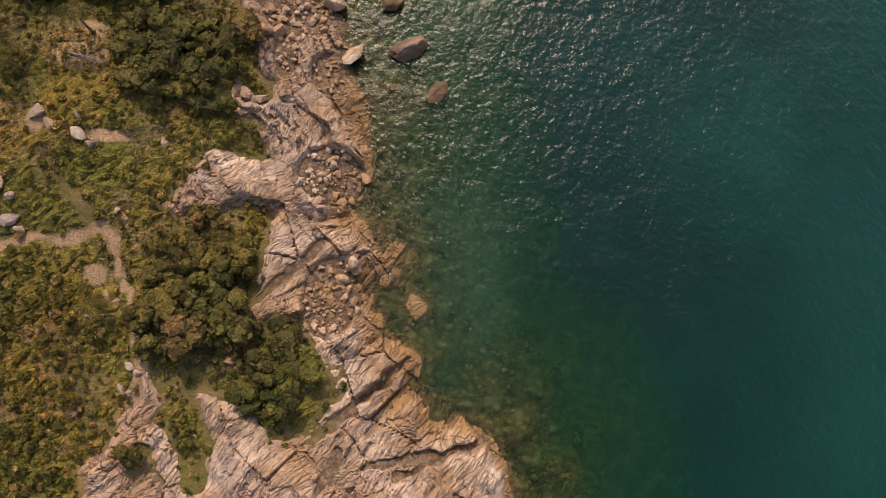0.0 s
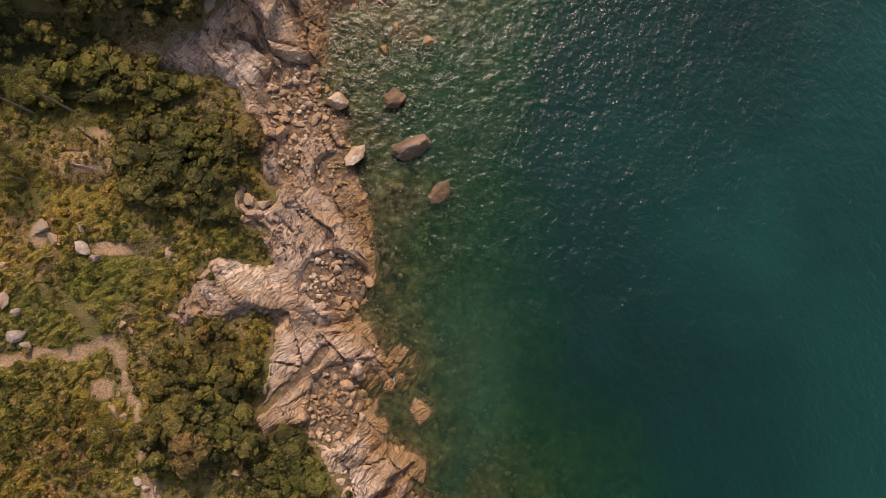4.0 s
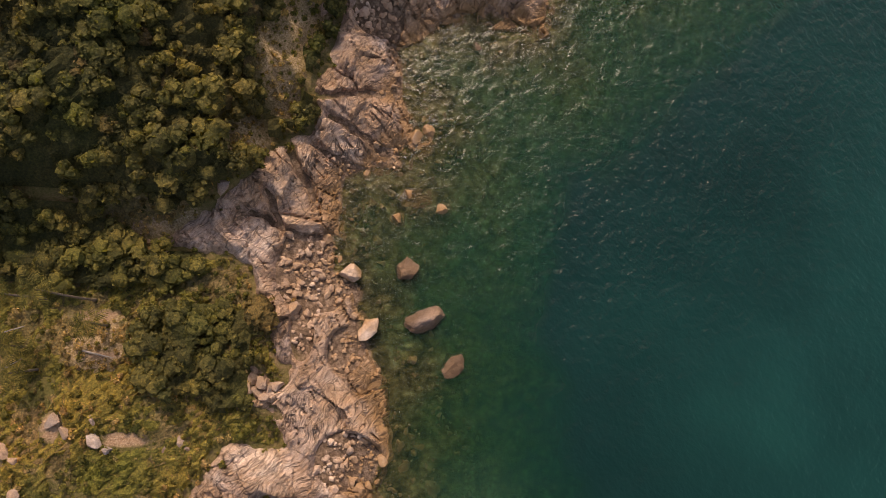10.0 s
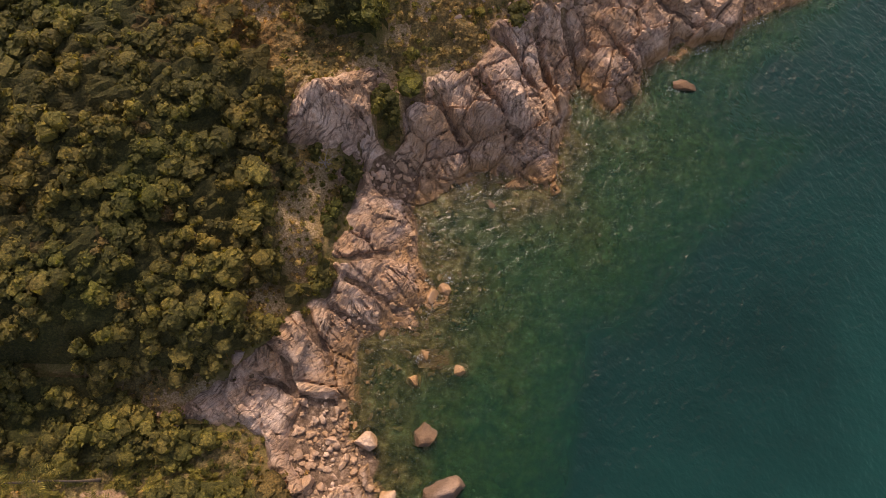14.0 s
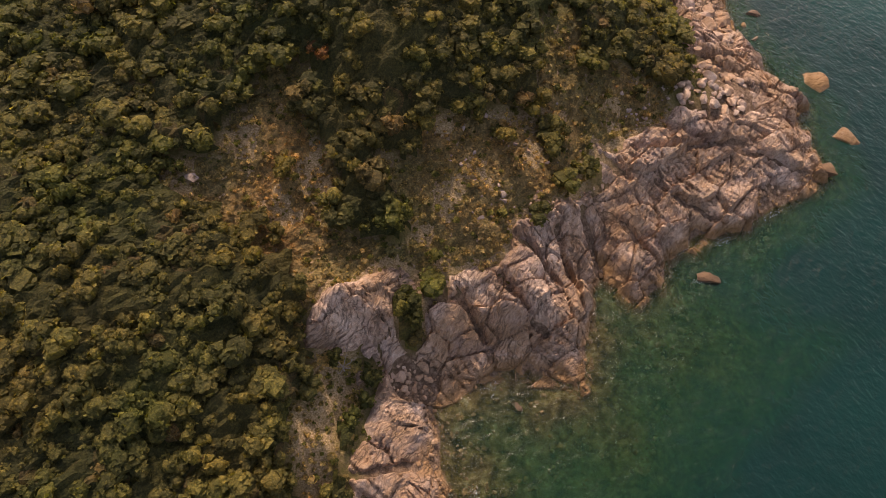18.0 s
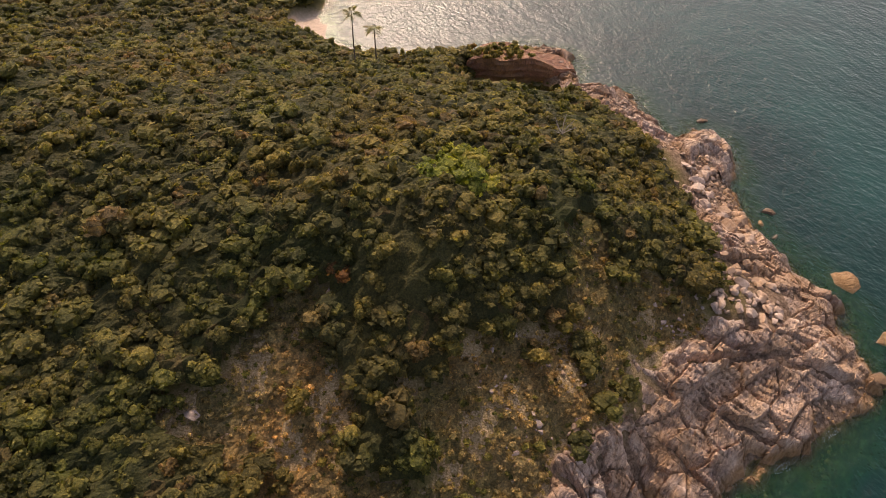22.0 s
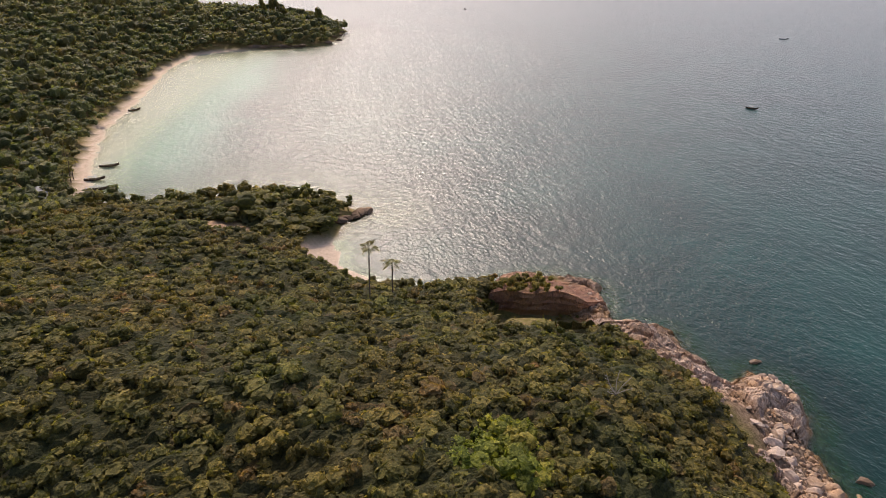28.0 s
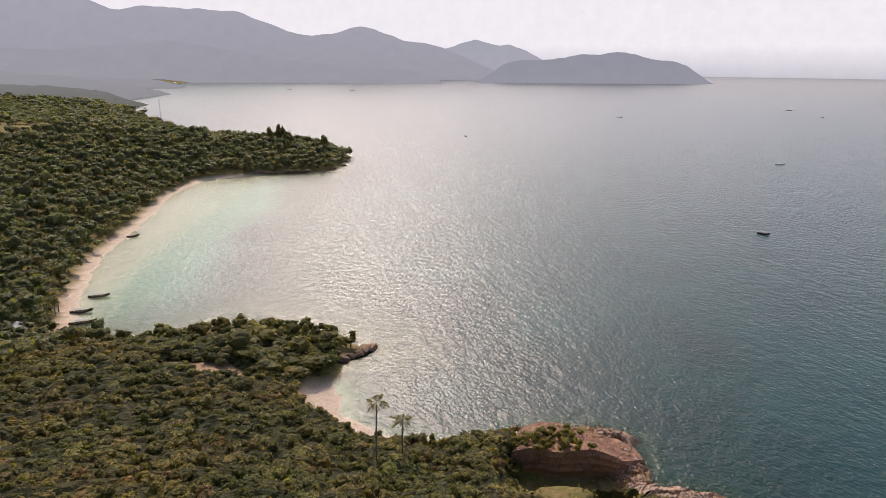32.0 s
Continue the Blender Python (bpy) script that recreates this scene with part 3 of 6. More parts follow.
# a belt of trees that runs down between the dry slopes
BELT = (-33, 146, -20, 127, 3.2)


def soil_amount(x, y):
    best = np.zeros_like(x)
    for (ax, ay, ar), (bx, by, br) in zip(PATHWAY, PATHWAY[1:]):
        dx, dy = bx - ax, by - ay
        t = np.clip(((x - ax) * dx + (y - ay) * dy) / (dx * dx + dy * dy), 0, 1)
        w = 0.8 * (ar + (br - ar) * t)
        best = np.maximum(best, 1 - smooth(0.6, 1.5, np.hypot(x - ax - t * dx, y - ay - t * dy) / w))
    for cx, cy, rx, ry in CLEARINGS:
        best = np.maximum(best, 1 - smooth(0.5, 1.3, np.hypot((x - cx) / rx, (y - cy) / ry)))
    return np.clip(best * (0.45 + 1.0 * fbm(x / 2.6, y / 2.6, 47, 3)), 0, 1)


def dry_amount(x, y):
    best = np.zeros_like(x)
    for cx, cy, rx, ry in DRY:
        grow = 1.45 if 110 < cy < 170 else 1.0
        best = np.maximum(best, 1 - smooth(0.75, 1.15, np.hypot((x - cx) / rx, (y - cy) / ry) / grow + (fbm(x / 6.0, y / 6.0, 73, 2) - 0.5) * 0.5))
    ax, ay, bx, by, w = BELT
    t = np.clip(((x - ax) * (bx - ax) + (y - ay) * (by - ay)) / ((bx - ax) ** 2 + (by - ay) ** 2), 0, 1)
    return best * smooth(0.7, 1.3, np.hypot(x - ax - t * (bx - ax), y - ay - t * (by - ay)) / w)


# ---------------------------------------------------------------- mesh helpers
def mesh_from(name, verts, faces, material, loops=4, attrs=None, smooth_shade=False):
    """A mesh from arrays; every face has the same number of corners."""
    me = bpy.data.meshes.new(name)
    verts, faces = np.asarray(verts, np.float32), np.asarray(faces, np.int32)
    me.vertices.add(len(verts))
    me.vertices.foreach_set("co", verts.ravel())
    me.loops.add(faces.size)
    me.loops.foreach_set("vertex_index", faces.ravel())
    me.polygons.add(len(faces))
    me.polygons.foreach_set("loop_start", np.arange(0, faces.size, loops, dtype=np.int32))
    me.polygons.foreach_set("use_smooth", np.full(len(faces), smooth_shade))
    for key, values in (attrs or {}).items():
        a = me.attributes.new(key, "FLOAT", "POINT")
        a.data.foreach_set("value", np.asarray(values, np.float32))
    me.materials.append(material)
    me.update(calc_edges=True)
    return me


def part(name, bm, material, parent, label=""):
    me = bpy.data.meshes.new(name)
    bm.to_mesh(me)
    bm.free()
    me.materials.append(material)
    ob = new(name, me)
    ob.parent = parent
    return tagged(ob, label)


def child(name, me, parent, label=""):
    ob = new(name, me)
    ob.parent = parent
    return tagged(ob, label)


def grid_faces(ny, nx):
    i = np.arange(ny * nx).reshape(ny, nx)
    return np.stack([i[:-1, :-1], i[:-1, 1:], i[1:, 1:], i[1:, :-1]], -1).reshape(-1, 4)


def spread(lo, hi, step, reach_lo, reach_hi, grow=1.12):
    """Grid lines, even inside [lo, hi] and ever wider outside."""
    mid = list(np.arange(lo, hi + 1e-6, step))
    out, s, v = [], step, hi
    while v < reach_hi:
        s *= grow
        v += s
        out.append(min(v, reach_hi))
    back, s, v = [], step, lo
    while v > reach_lo:
        s *= grow
        v -= s
        back.append(max(v, reach_lo))
    return np.array(back[::-1] + mid + out)


# ---------------------------------------------------------------- ground and sea
FAR = 4880.0
gx = np.concatenate([spread(-330, -118, 3.5, -FAR, -118.1, 1.12), spread(-117, 84, 1.1, -117, FAR, 1.12)])
gy = np.concatenate([spread(-42, 292, 1.1, -FAR, 292.1, 1.12), spread(295, 740, 4.0, 295, FAR, 1.06)])
GX, GY = np.meshgrid(gx, gy)
GZ, GD = height(GX, GY)
rw = rock_width(GX, GY)
shore = smooth(1.0, 0.7, GD / np.maximum(rw, 1)) * smooth(300, 285, GY) * (GD > -2) * (1 - bed_amount(GX, GY))
ground = new("ground", mesh_from("ground", np.stack([GX, GY, GZ], -1).reshape(-1, 3), grid_faces(len(gy), len(gx)), GROUND, smooth_shade=True,
             attrs={"soil": soil_amount(GX, GY).ravel(), "dry": dry_amount(GX, GY).ravel(), "shore": shore.ravel(),
                    "sand": np.maximum(sand_zone(GX, GY, GD), smooth(-100, -160, GX) * smooth(345, 380, GY) * smooth(700, 660, GY) * (GD < 0)).ravel()}))
tagged(ground, "hillside of dry grass, bare earth, sand and sea bed", "ground", kind="structure")

sx = np.concatenate([spread(-270, -32, 7.0, -FAR, -32.1, 1.12), spread(-30, 84, 1.5, -30, FAR, 1.10)])
sy = np.concatenate([spread(-42, 292, 2.0, -FAR, 292.1, 1.12), spread(296, 740, 7.0, 296, FAR, 1.06)])
SX, SY = np.meshgrid(sx, sy)
SZ, SD = height(SX, SY)
silt = 0.85 * smooth(-105, -185, SX) * smooth(345, 400, SY) * smooth(720, 620, SY) * smooth(0.30, 0.62, fbm(SX / 55.0, SY / 55.0, 44, 3) * 0.6 + 0.4 * smooth(-110, -190, SX))
silt = silt + 0.25 * smooth(-400, -700, SX) * smooth(1100, 1500, SY) + (0.02 + 0.11 * smooth(32, 16, SY) * smooth(14, 6, SX)) * smooth(6, 2, -SZ) * (SZ < 0)
water = new("water", mesh_from("water", np.stack([SX, SY, np.zeros_like(SX)], -1).reshape(-1, 3), grid_faces(len(sy), len(sx)), WATER, smooth_shade=True,
            attrs={"depth": np.clip(-SZ, 0, 40).ravel(), "silt": silt.ravel()}))
tagged(water, "clear green shallows deepening to dark teal rippled sea", "sea", kind="structure")

# ---------------------------------------------------------------- painted sky haze and the far shore
HAZE_GLOW = haze_glow_material("horizon_haze_glow", (0.58, 0.56, 0.585), (0.88, 0.83, 0.83), 0.0, 210.0)


# glowing wall round the scene, painted in the tones of horizon haze
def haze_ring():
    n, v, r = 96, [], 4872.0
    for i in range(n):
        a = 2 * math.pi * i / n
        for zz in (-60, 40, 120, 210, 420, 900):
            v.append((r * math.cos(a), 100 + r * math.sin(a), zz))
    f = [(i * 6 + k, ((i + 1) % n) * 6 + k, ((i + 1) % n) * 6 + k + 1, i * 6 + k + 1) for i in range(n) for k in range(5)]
    ob = new("backdrop", mesh_from("backdrop", v, f, HAZE_GLOW))
    tagged(ob, "glowing ring painted as pale pinkish sea haze along the whole horizon", "sky haze", kind="structure")


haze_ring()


def far_ridge(label, dist, skyline, low, high, thick=500.0):
    """A far ridge, its haze painted as a glow from low to high. skyline: (x, z) in metres at that distance."""
    pts = np.array(skyline, float)
    xs = np.linspace(pts[0, 0], pts[-1, 0], 160)
    top = np.interp(xs, pts[:, 0], pts[:, 1])
    k = np.array([1, 2, 3, 2, 1]) / 9.0
    top = np.convolve(np.pad(top, 2, "edge"), k, "valid")
    top = top + (fbm(xs / 60.0, xs * 0 + dist, 4, 4) - 0.5) * (8 + 0.02 * top)
    top[0] = top[-1] = 0.0
    v, rows = [], [(-thick * 0.45, -3.0), (-thick * 0.3, 0.30), (-thick * 0.12, 0.72), (0.0, 1.0), (thick * 0.25, 0.5), (thick * 0.4, -3.0)]
    for dy, fz in rows:
        for x, z in zip(xs, top):
            w = (fbm(np.array([x / 150.0]), np.array([dy / 90.0]), 7, 3)[0] - 0.5) * 90 if 0 < fz < 1 else 0
            v.append((x, dist + dy + w, max(z, 0.0) * fz if fz > 0 else -3.0))
    m = haze_glow_material("far_hill_haze_glow", low, high, 0.0, float(top.max()))
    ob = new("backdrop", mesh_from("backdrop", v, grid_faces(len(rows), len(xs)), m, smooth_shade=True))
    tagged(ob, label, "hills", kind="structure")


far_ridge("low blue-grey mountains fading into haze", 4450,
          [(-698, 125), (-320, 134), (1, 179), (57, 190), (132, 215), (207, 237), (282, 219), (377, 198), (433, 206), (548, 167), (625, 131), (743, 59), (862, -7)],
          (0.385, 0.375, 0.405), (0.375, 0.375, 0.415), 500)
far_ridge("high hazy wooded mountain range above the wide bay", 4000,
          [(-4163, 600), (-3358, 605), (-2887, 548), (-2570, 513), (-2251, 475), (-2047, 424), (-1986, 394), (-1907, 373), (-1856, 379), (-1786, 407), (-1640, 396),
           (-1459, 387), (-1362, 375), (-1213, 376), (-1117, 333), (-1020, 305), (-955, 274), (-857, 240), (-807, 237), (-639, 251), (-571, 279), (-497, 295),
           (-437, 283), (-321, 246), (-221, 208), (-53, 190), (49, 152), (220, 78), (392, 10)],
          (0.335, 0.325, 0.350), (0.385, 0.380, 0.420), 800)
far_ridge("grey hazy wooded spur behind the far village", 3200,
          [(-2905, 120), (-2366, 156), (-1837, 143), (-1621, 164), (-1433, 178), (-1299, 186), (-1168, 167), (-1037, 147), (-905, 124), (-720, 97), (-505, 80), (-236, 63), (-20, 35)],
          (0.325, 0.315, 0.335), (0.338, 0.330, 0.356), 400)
far_ridge("dark wooded headland in painted haze closing the wide bay", 3350,
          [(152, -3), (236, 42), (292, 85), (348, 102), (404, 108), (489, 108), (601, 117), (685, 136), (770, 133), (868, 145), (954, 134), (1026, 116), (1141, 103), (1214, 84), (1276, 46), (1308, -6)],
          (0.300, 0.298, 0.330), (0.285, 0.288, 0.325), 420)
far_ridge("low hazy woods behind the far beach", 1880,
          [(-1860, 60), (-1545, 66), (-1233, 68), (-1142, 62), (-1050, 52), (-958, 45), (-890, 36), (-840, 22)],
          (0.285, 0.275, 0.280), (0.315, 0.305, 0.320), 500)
far_ridge("wooded lowland in painted grey haze along the far beach", 2500,
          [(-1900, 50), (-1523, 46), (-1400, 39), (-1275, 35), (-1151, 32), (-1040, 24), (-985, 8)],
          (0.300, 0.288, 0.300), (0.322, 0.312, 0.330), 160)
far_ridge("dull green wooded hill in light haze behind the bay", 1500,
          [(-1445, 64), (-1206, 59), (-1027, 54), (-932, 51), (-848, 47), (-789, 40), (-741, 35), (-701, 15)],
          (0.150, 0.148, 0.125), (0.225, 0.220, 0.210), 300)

# ---------------------------------------------------------------- bedrock of the shore
RUBBLE = [(-18, 7, 4.2, 6.5), (-26, 58, 6.5, 7.5), (-19, 27, 5.5, 5), (-16, 104, 4.5, 4), (44, 166, 11, 9.5), (54, 199, 7.0, 19), (44, 214, 4.5, 12), (-20, 45, 3, 4), (-27, 49, 2, 6)]


def cells(x, y, turn, su, sv, seed, warp):
    """Stretched Voronoi cells: an id for each place, the distance to the cell's edge and the way from its middle, in metres."""
    x = x + (fbm(x / 22.0, y / 22.0, seed, 3) - 0.5) * warp
    y = y + (fbm(x / 22.0 + 9, y / 22.0, seed + 3, 3) - 0.5) * warp
    c, s = math.cos(radians(turn)), math.sin(radians(turn))
    u, v = (x * c + y * s) / su, (-x * s + y * c) / sv
    iu, iv = np.floor(u), np.floor(v)
    f1, f2 = np.full(x.shape, 1e9), np.full(x.shape, 1e9)
    best = np.zeros(x.shape)
    ru, rv = np.zeros(x.shape), np.zeros(x.shape)
    for du in (-1, 0, 1):
        for dv in (-1, 0, 1):
            a, b = iu + du, iv + dv
            pu, pv = a + 0.12 + 0.76 * hash2(a, b, seed), b + 0.12 + 0.76 * hash2(a, b, seed + 5)
            q = np.hypot(u - pu, v - pv)
            near = q < f1
            f2 = np.where(near, f1, np.minimum(f2, q))
            best = np.where(near, (a + 500) * 4000 + b + 500, best)
            ru, rv = np.where(near, (u - pu) * su, ru), np.where(near, (v - pv) * sv, rv)
            f1 = np.where(near, q, f1)
    return best, (f2 - f1) * min(su, sv), ru, rv


def rubble_amount(x, y):
    best = np.zeros_like(x)
    for cx, cy, rx, ry in RUBBLE:
        best = np.maximum(best, 1 - smooth(0.75, 1.1, np.hypot((x - cx) / rx, (y - cy) / ry)))
    return best


def strips(x, y, turn, wide, long_, seed, warp):
    """Beds of foliated rock: strips along the strike, cut by cross joints. Returns the strip, the block, and the ways (0 to 1) across and along."""
    x = x + (fbm(x / 16.0, y / 16.0, seed, 3) - 0.5) * warp
    y = y + (fbm(x / 16.0 + 9, y / 16.0, seed + 3, 3) - 0.5) * warp
    c, s = np.cos(np.radians(turn)), np.sin(np.radians(turn))
    along, across = x * c + y * s, -x * s + y * c
    across = across / wide + 0.55 * (fbm(along / 5.0, across / 3.0, seed + 7, 2) - 0.5)
    k = np.floor(across)
    v = along / (long_ * (0.6 + 0.9 * hash2(k, k * 0.7, seed))) + 9 * hash2(k, k * 0.3, seed + 1) + 0.25 * (fbm(across * 2, along / 2.0, seed + 9, 2) - 0.5)
    j = np.floor(v)
    return k, j, across - k, v - j


def strike(x, y):
    """The bearing of the beds, which swings along the shore."""
    t = np.interp(y, [-40, 16, 24, 34, 56, 70, 96, 106, 150, 230], [42, 46, 100, 128, 130, 116, 134, 132, 150, 160])
    return t + 30 * (fbm(x / 9.0, y / 9.0, 57, 2) - 0.5)


# long open joints in the bedrock: from x, y to x, y
JOINTS = [(-2.6, 121.4, 7.2, 111.4), (-8.8, 117.9, -3.9, 110.8), (15.2, 136.7, 19.1, 125.8), (21.6, 135.1, 31.0, 126.8), (32.2, 154.0, 68.7, 148.6), (17.4, 147.8, 24.9, 141.6), (31.0, 142.7, 45.1, 136.4),
          (25.5, 148.0, 50.4, 152.9), (9.7, 131.3, 14.6, 117.2), (2.1, 127.8, 10.4, 120.3), (-20.0, -15.1, -5.6, -2.7), (-11.6, -18.3, 5.1, -15.9), (-17.8, -22.0, -15.0, -15.9), (-29.8, 5.5, -20.3, 15.6),
          (-25.1, -12.8, -15.6, -7.9), (-6.6, -19.9, 8.6, -13.5), (-30.2, 79.2, -26.7, 71.2), (-33.2, 71.3, -30.9, 63.4), (-26.8, 80.6, -15.5, 74.6), (-23.9, 85.3, -13.6, 79.5), (-25.7, 87.8, -15.7, 90.4), (-37.7, 68.5, -26.5, 63.6)]


def joint_depth(x, y):
    best = np.zeros_like(x)
    x, y = x + (fbm(x / 2.2, y / 2.2, 43, 3) - 0.5) * 1.8, y + (fbm(x / 2.2 + 7, y / 2.2, 45, 3) - 0.5) * 1.8
    for ax, ay, bx, by in JOINTS:
        dx, dy = bx - ax, by - ay
        t = np.clip(((x - ax) * dx + (y - ay) * dy) / (dx * dx + dy * dy), 0, 1)
        q = np.hypot(x - ax - t * dx, y - ay - t * dy)
        best = np.maximum(best, (1 - smooth(0.25, 0.95, q)) * (0.5 + 0.5 * np.sin(math.pi * t)))
    return best


def rock_field(x, y):
    z, d = height(x, y)
    rwid = rock_width(x, y)
    shelf = shelf_amount(x, y)
    turn = strike(x, y)
    # large joint blocks
    ids, gap, ru, rv = [np.where(y > 100, a, b) for a, b in zip(cells(x, y, 122, 4.2, 8.0, 63, 5.0), cells(x, y, 40, 6.2, 9.5, 61, 7.0))]
    off = hash2(ids, ids * 0.37, 2) - 0.4
    tu, tv = hash2(ids, ids * 0.11, 3) - 0.5, hash2(ids, ids * 0.23, 4) - 0.5
    turn = turn + 26 * tu
    # beds within each block
    k, j, across, along = strips(x, y, np.round(turn / 9.0) * 9.0 + np.round(tv * 5) * 6, 1.25, 4.6, 71, 3.0)
    h1, h2 = hash2(k, j, 5), hash2(k * 1.3, j * 0.7, 6)
    bed = 0.62 * (h1 - 0.5) + 0.75 * (across - 0.5) * (h2 - 0.42) + 0.30 * (along - 0.5) * (h2 - 0.5)
    crack = 0.42 * (1 - smooth(0.0, 0.15, np.minimum(across, 1 - across) * 1.25)) * (0.35 + 0.65 * (h2 > 0.45)) + 0.35 * (1 - smooth(0.0, 0.18, np.minimum(along, 1 - along) * 4.0)) * (h1 > 0.35)
    lift = smooth(-3.0 - 6 * shelf, 2.0, d) * smooth(rwid + 0.5, rwid - 3.0, d) * (1 - bed_amount(x, y))
    swell = (fbm(x / 9.0, y / 9.0, 95, 3) - 0.5) * 3.4
    r = z + lift * (0.35 + (0.95 + 0.9 * smooth(98, 106, y)) * off + swell * smooth(0.0, 4.0, d) + np.clip(ru * tu * 0.30 + rv * tv * 0.16, -0.9, 0.9) + 1.0 * smooth(0.0, 3.5, d))
    # slabs stay smoother, other places break into beds
    broken = 0.35 + 0.2 * smooth(98, 106, y) + 0.8 * smooth(0.38, 0.60, fbm(x / 7.0, y / 7.0, 53, 2))
    r = r + lift * broken * (bed - crack) - lift * 1.0 * (1 - smooth(0.0, 0.32 + 0.2 * off, gap)) * np.maximum(smooth(0.40, 0.58, fbm(x / 5.0, y / 5.0, 99, 2)), smooth(98, 106, y)) - 2.4 * joint_depth(x, y) * lift
    r = r + (fbm(x / 1.1, y / 1.1, 91, 3) - 0.5) * 0.42 * lift
    r = r - 0.9 * smooth(rwid - 1.8, rwid + 0.8, d) - 1.2 * smooth(-1.0, -4.5, d) * (1 - shelf) - 4.0 * rubble_amount(x, y)
    r = r - 0.6 * smooth(0.4, 0.9, bed_amount(x, y))
    keep = (d > -5.0 - 9 * shelf) & (d < rwid + 0.8) & (rubble_amount(x, y) < 0.7) & (bed_amount(x, y) < 0.8)
    return r, ids, keep


def bedrock():
    step = 16.0 / 56
    for y0 in range(-42, 292, 16):
        ys = np.arange(y0, min(y0 + 16, 291) + step * 0.5, step)
        xs = np.arange(-62, 80, step)
        X, Y = np.meshgrid(xs, ys)
        D0 = coast_distance(X, Y)
        W0 = rock_width(X, Y)
        near = (D0 > -14.5) & (D0 < W0 + 1.0)
        Z, ID, keep = np.zeros(X.shape), np.zeros(X.shape), np.zeros(X.shape, bool)
        if not near.any():
            continue
        Z[near], ID[near], keep[near] = rock_field(X[near], Y[near])
        n = len(xs)
        f = grid_faces(len(ys), n)
        whole = keep.ravel()[f].all(1)
        if whole.sum() < 40:
            continue
        # one label for each connected patch of one block
        pid = np.where(whole, ID.ravel()[f[:, 0]], -1.0).reshape(len(ys) - 1, n - 1)
        lab = np.arange(pid.size).reshape(pid.shape)
        for _ in range(90):
            was = lab.copy()
            for axis in (0, 1):
                a = [slice(None)] * 2
                b = [slice(None)] * 2
                a[axis], b[axis] = slice(None, -1), slice(1, None)
                a, b = tuple(a), tuple(b)
                eq = pid[a] == pid[b]
                lo = np.minimum(lab[a], lab[b])
                lab[a] = np.where(eq, lo, lab[a])
                lo = np.minimum(lab[a], lab[b])
                lab[b] = np.where(eq, lo, lab[b])
            if (was == lab).all():
                break
        f, lab = f[whole], lab.ravel()[whole]
        P = np.stack([X, Y, Z], -1).reshape(-1, 3)
        fid = lab
        low = y0 < 100
        outcrop = new("rock_outcrop")
        mid = P[f[:, 0]].mean(0)
        outcrop.location = (float(mid[0]), float(mid[1]), 0.0)
        if low:
            tagged(outcrop, "pale pink granite shore rock, cracked into long slabs", "rock", "shore rocks")
        elif y0 < 190:
            tagged(outcrop, "ochre and pink jointed granite ledge above deep water", "rock", "shore rocks")
        else:
            tagged(outcrop, "low weathered granite ledge below the woods", "rock", "shore rocks")
        order = np.argsort(fid, kind="stable")
        cuts = np.flatnonzero(np.diff(fid[order])) + 1
        for chunk in np.split(order, cuts):
            if len(chunk) < 4:
                continue
            used, inv = np.unique(f[chunk], return_inverse=True)
            me = mesh_from("slab", P[used] - np.array(outcrop.location), inv.reshape(-1, 4), ROCK)
            child("slab", me, outcrop)


bedrock()


# ---------------------------------------------------------------- loose boulders
def ball(level):
    bm = bmesh.new()
    bmesh.ops.create_icosphere(bm, subdivisions=level, radius=1.0)
    v = np.array([p.co[:] for p in bm.verts])
    f = np.array([[q.index for q in p.verts] for p in bm.faces])
    bm.free()
    return v, f


def boulder_shape(seed, level=3, blocky=0.72, flat=0.75):
    rng = np.random.default_rng(seed)
    v, f = ball(level)
    v = v * rng.uniform(0.85, 1.25, 3) * np.array([1.0, 1.0, flat])
    for _ in range(13):
        n = rng.normal(size=3)
        n /= np.linalg.norm(n)
        lim = rng.uniform(blocky - 0.20, blocky + 0.10)
        over = np.maximum(v @ n - lim, 0)
        v = v - over[:, None] * n
    rough = fbm(v[:, 0] * 3.1 + seed, v[:, 1] * 3.1 + v[:, 2] * 2.3, seed, 4) - 0.5
    v = v * (1 + 0.24 * rough)[:, None]
    return v, f


BOULDER_SHAPES = [boulder_shape(s, 3, 0.56 if s % 2 else 0.68) for s in range(10)]
LARGE_SHAPES = [boulder_shape(s, 4, 0.66 if s % 2 else 0.76) for s in range(10)]
BOULDER_MESHES = {}


def boulder_mesh(k, material, large):
    key = (k, material.name, large)
    if key not in BOULDER_MESHES:
        v, f = (LARGE_SHAPES if large else BOULDER_SHAPES)[k]
        BOULDER_MESHES[key] = mesh_from("boulder", v, f, material, 3)
    return BOULDER_MESHES[key]


def ground_at(x, y):
    return float(height(np.array([x]), np.array([y]))[0][0])


def surface_at(x, y):
    """Top of the bedrock where it shows, else the ground."""
    r, _, keep = rock_field(np.array([x]), np.array([y]))
    return max(float(r[0]) if keep[0] else -9.0, ground_at(x, y))


def boulder(x, y, sx_, sy_, sz_, turn, material, label, k, base=None, group="shore boulders", name="boulder"):
    ob = new(name, boulder_mesh(k, material, sx_ > 3.4))
    z = ground_at(x, y) if base is None else base
    ob.matrix_basis = Matrix.LocRotScale((x, y, z + sz_ * 0.16), Euler((0.1 * math.sin(k * 3 + x), 0.1 * math.cos(k + y), radians(turn))), (sx_ / 2, sy_ / 2, sz_ / 2))
    return tagged(ob, label, "boulder", group)


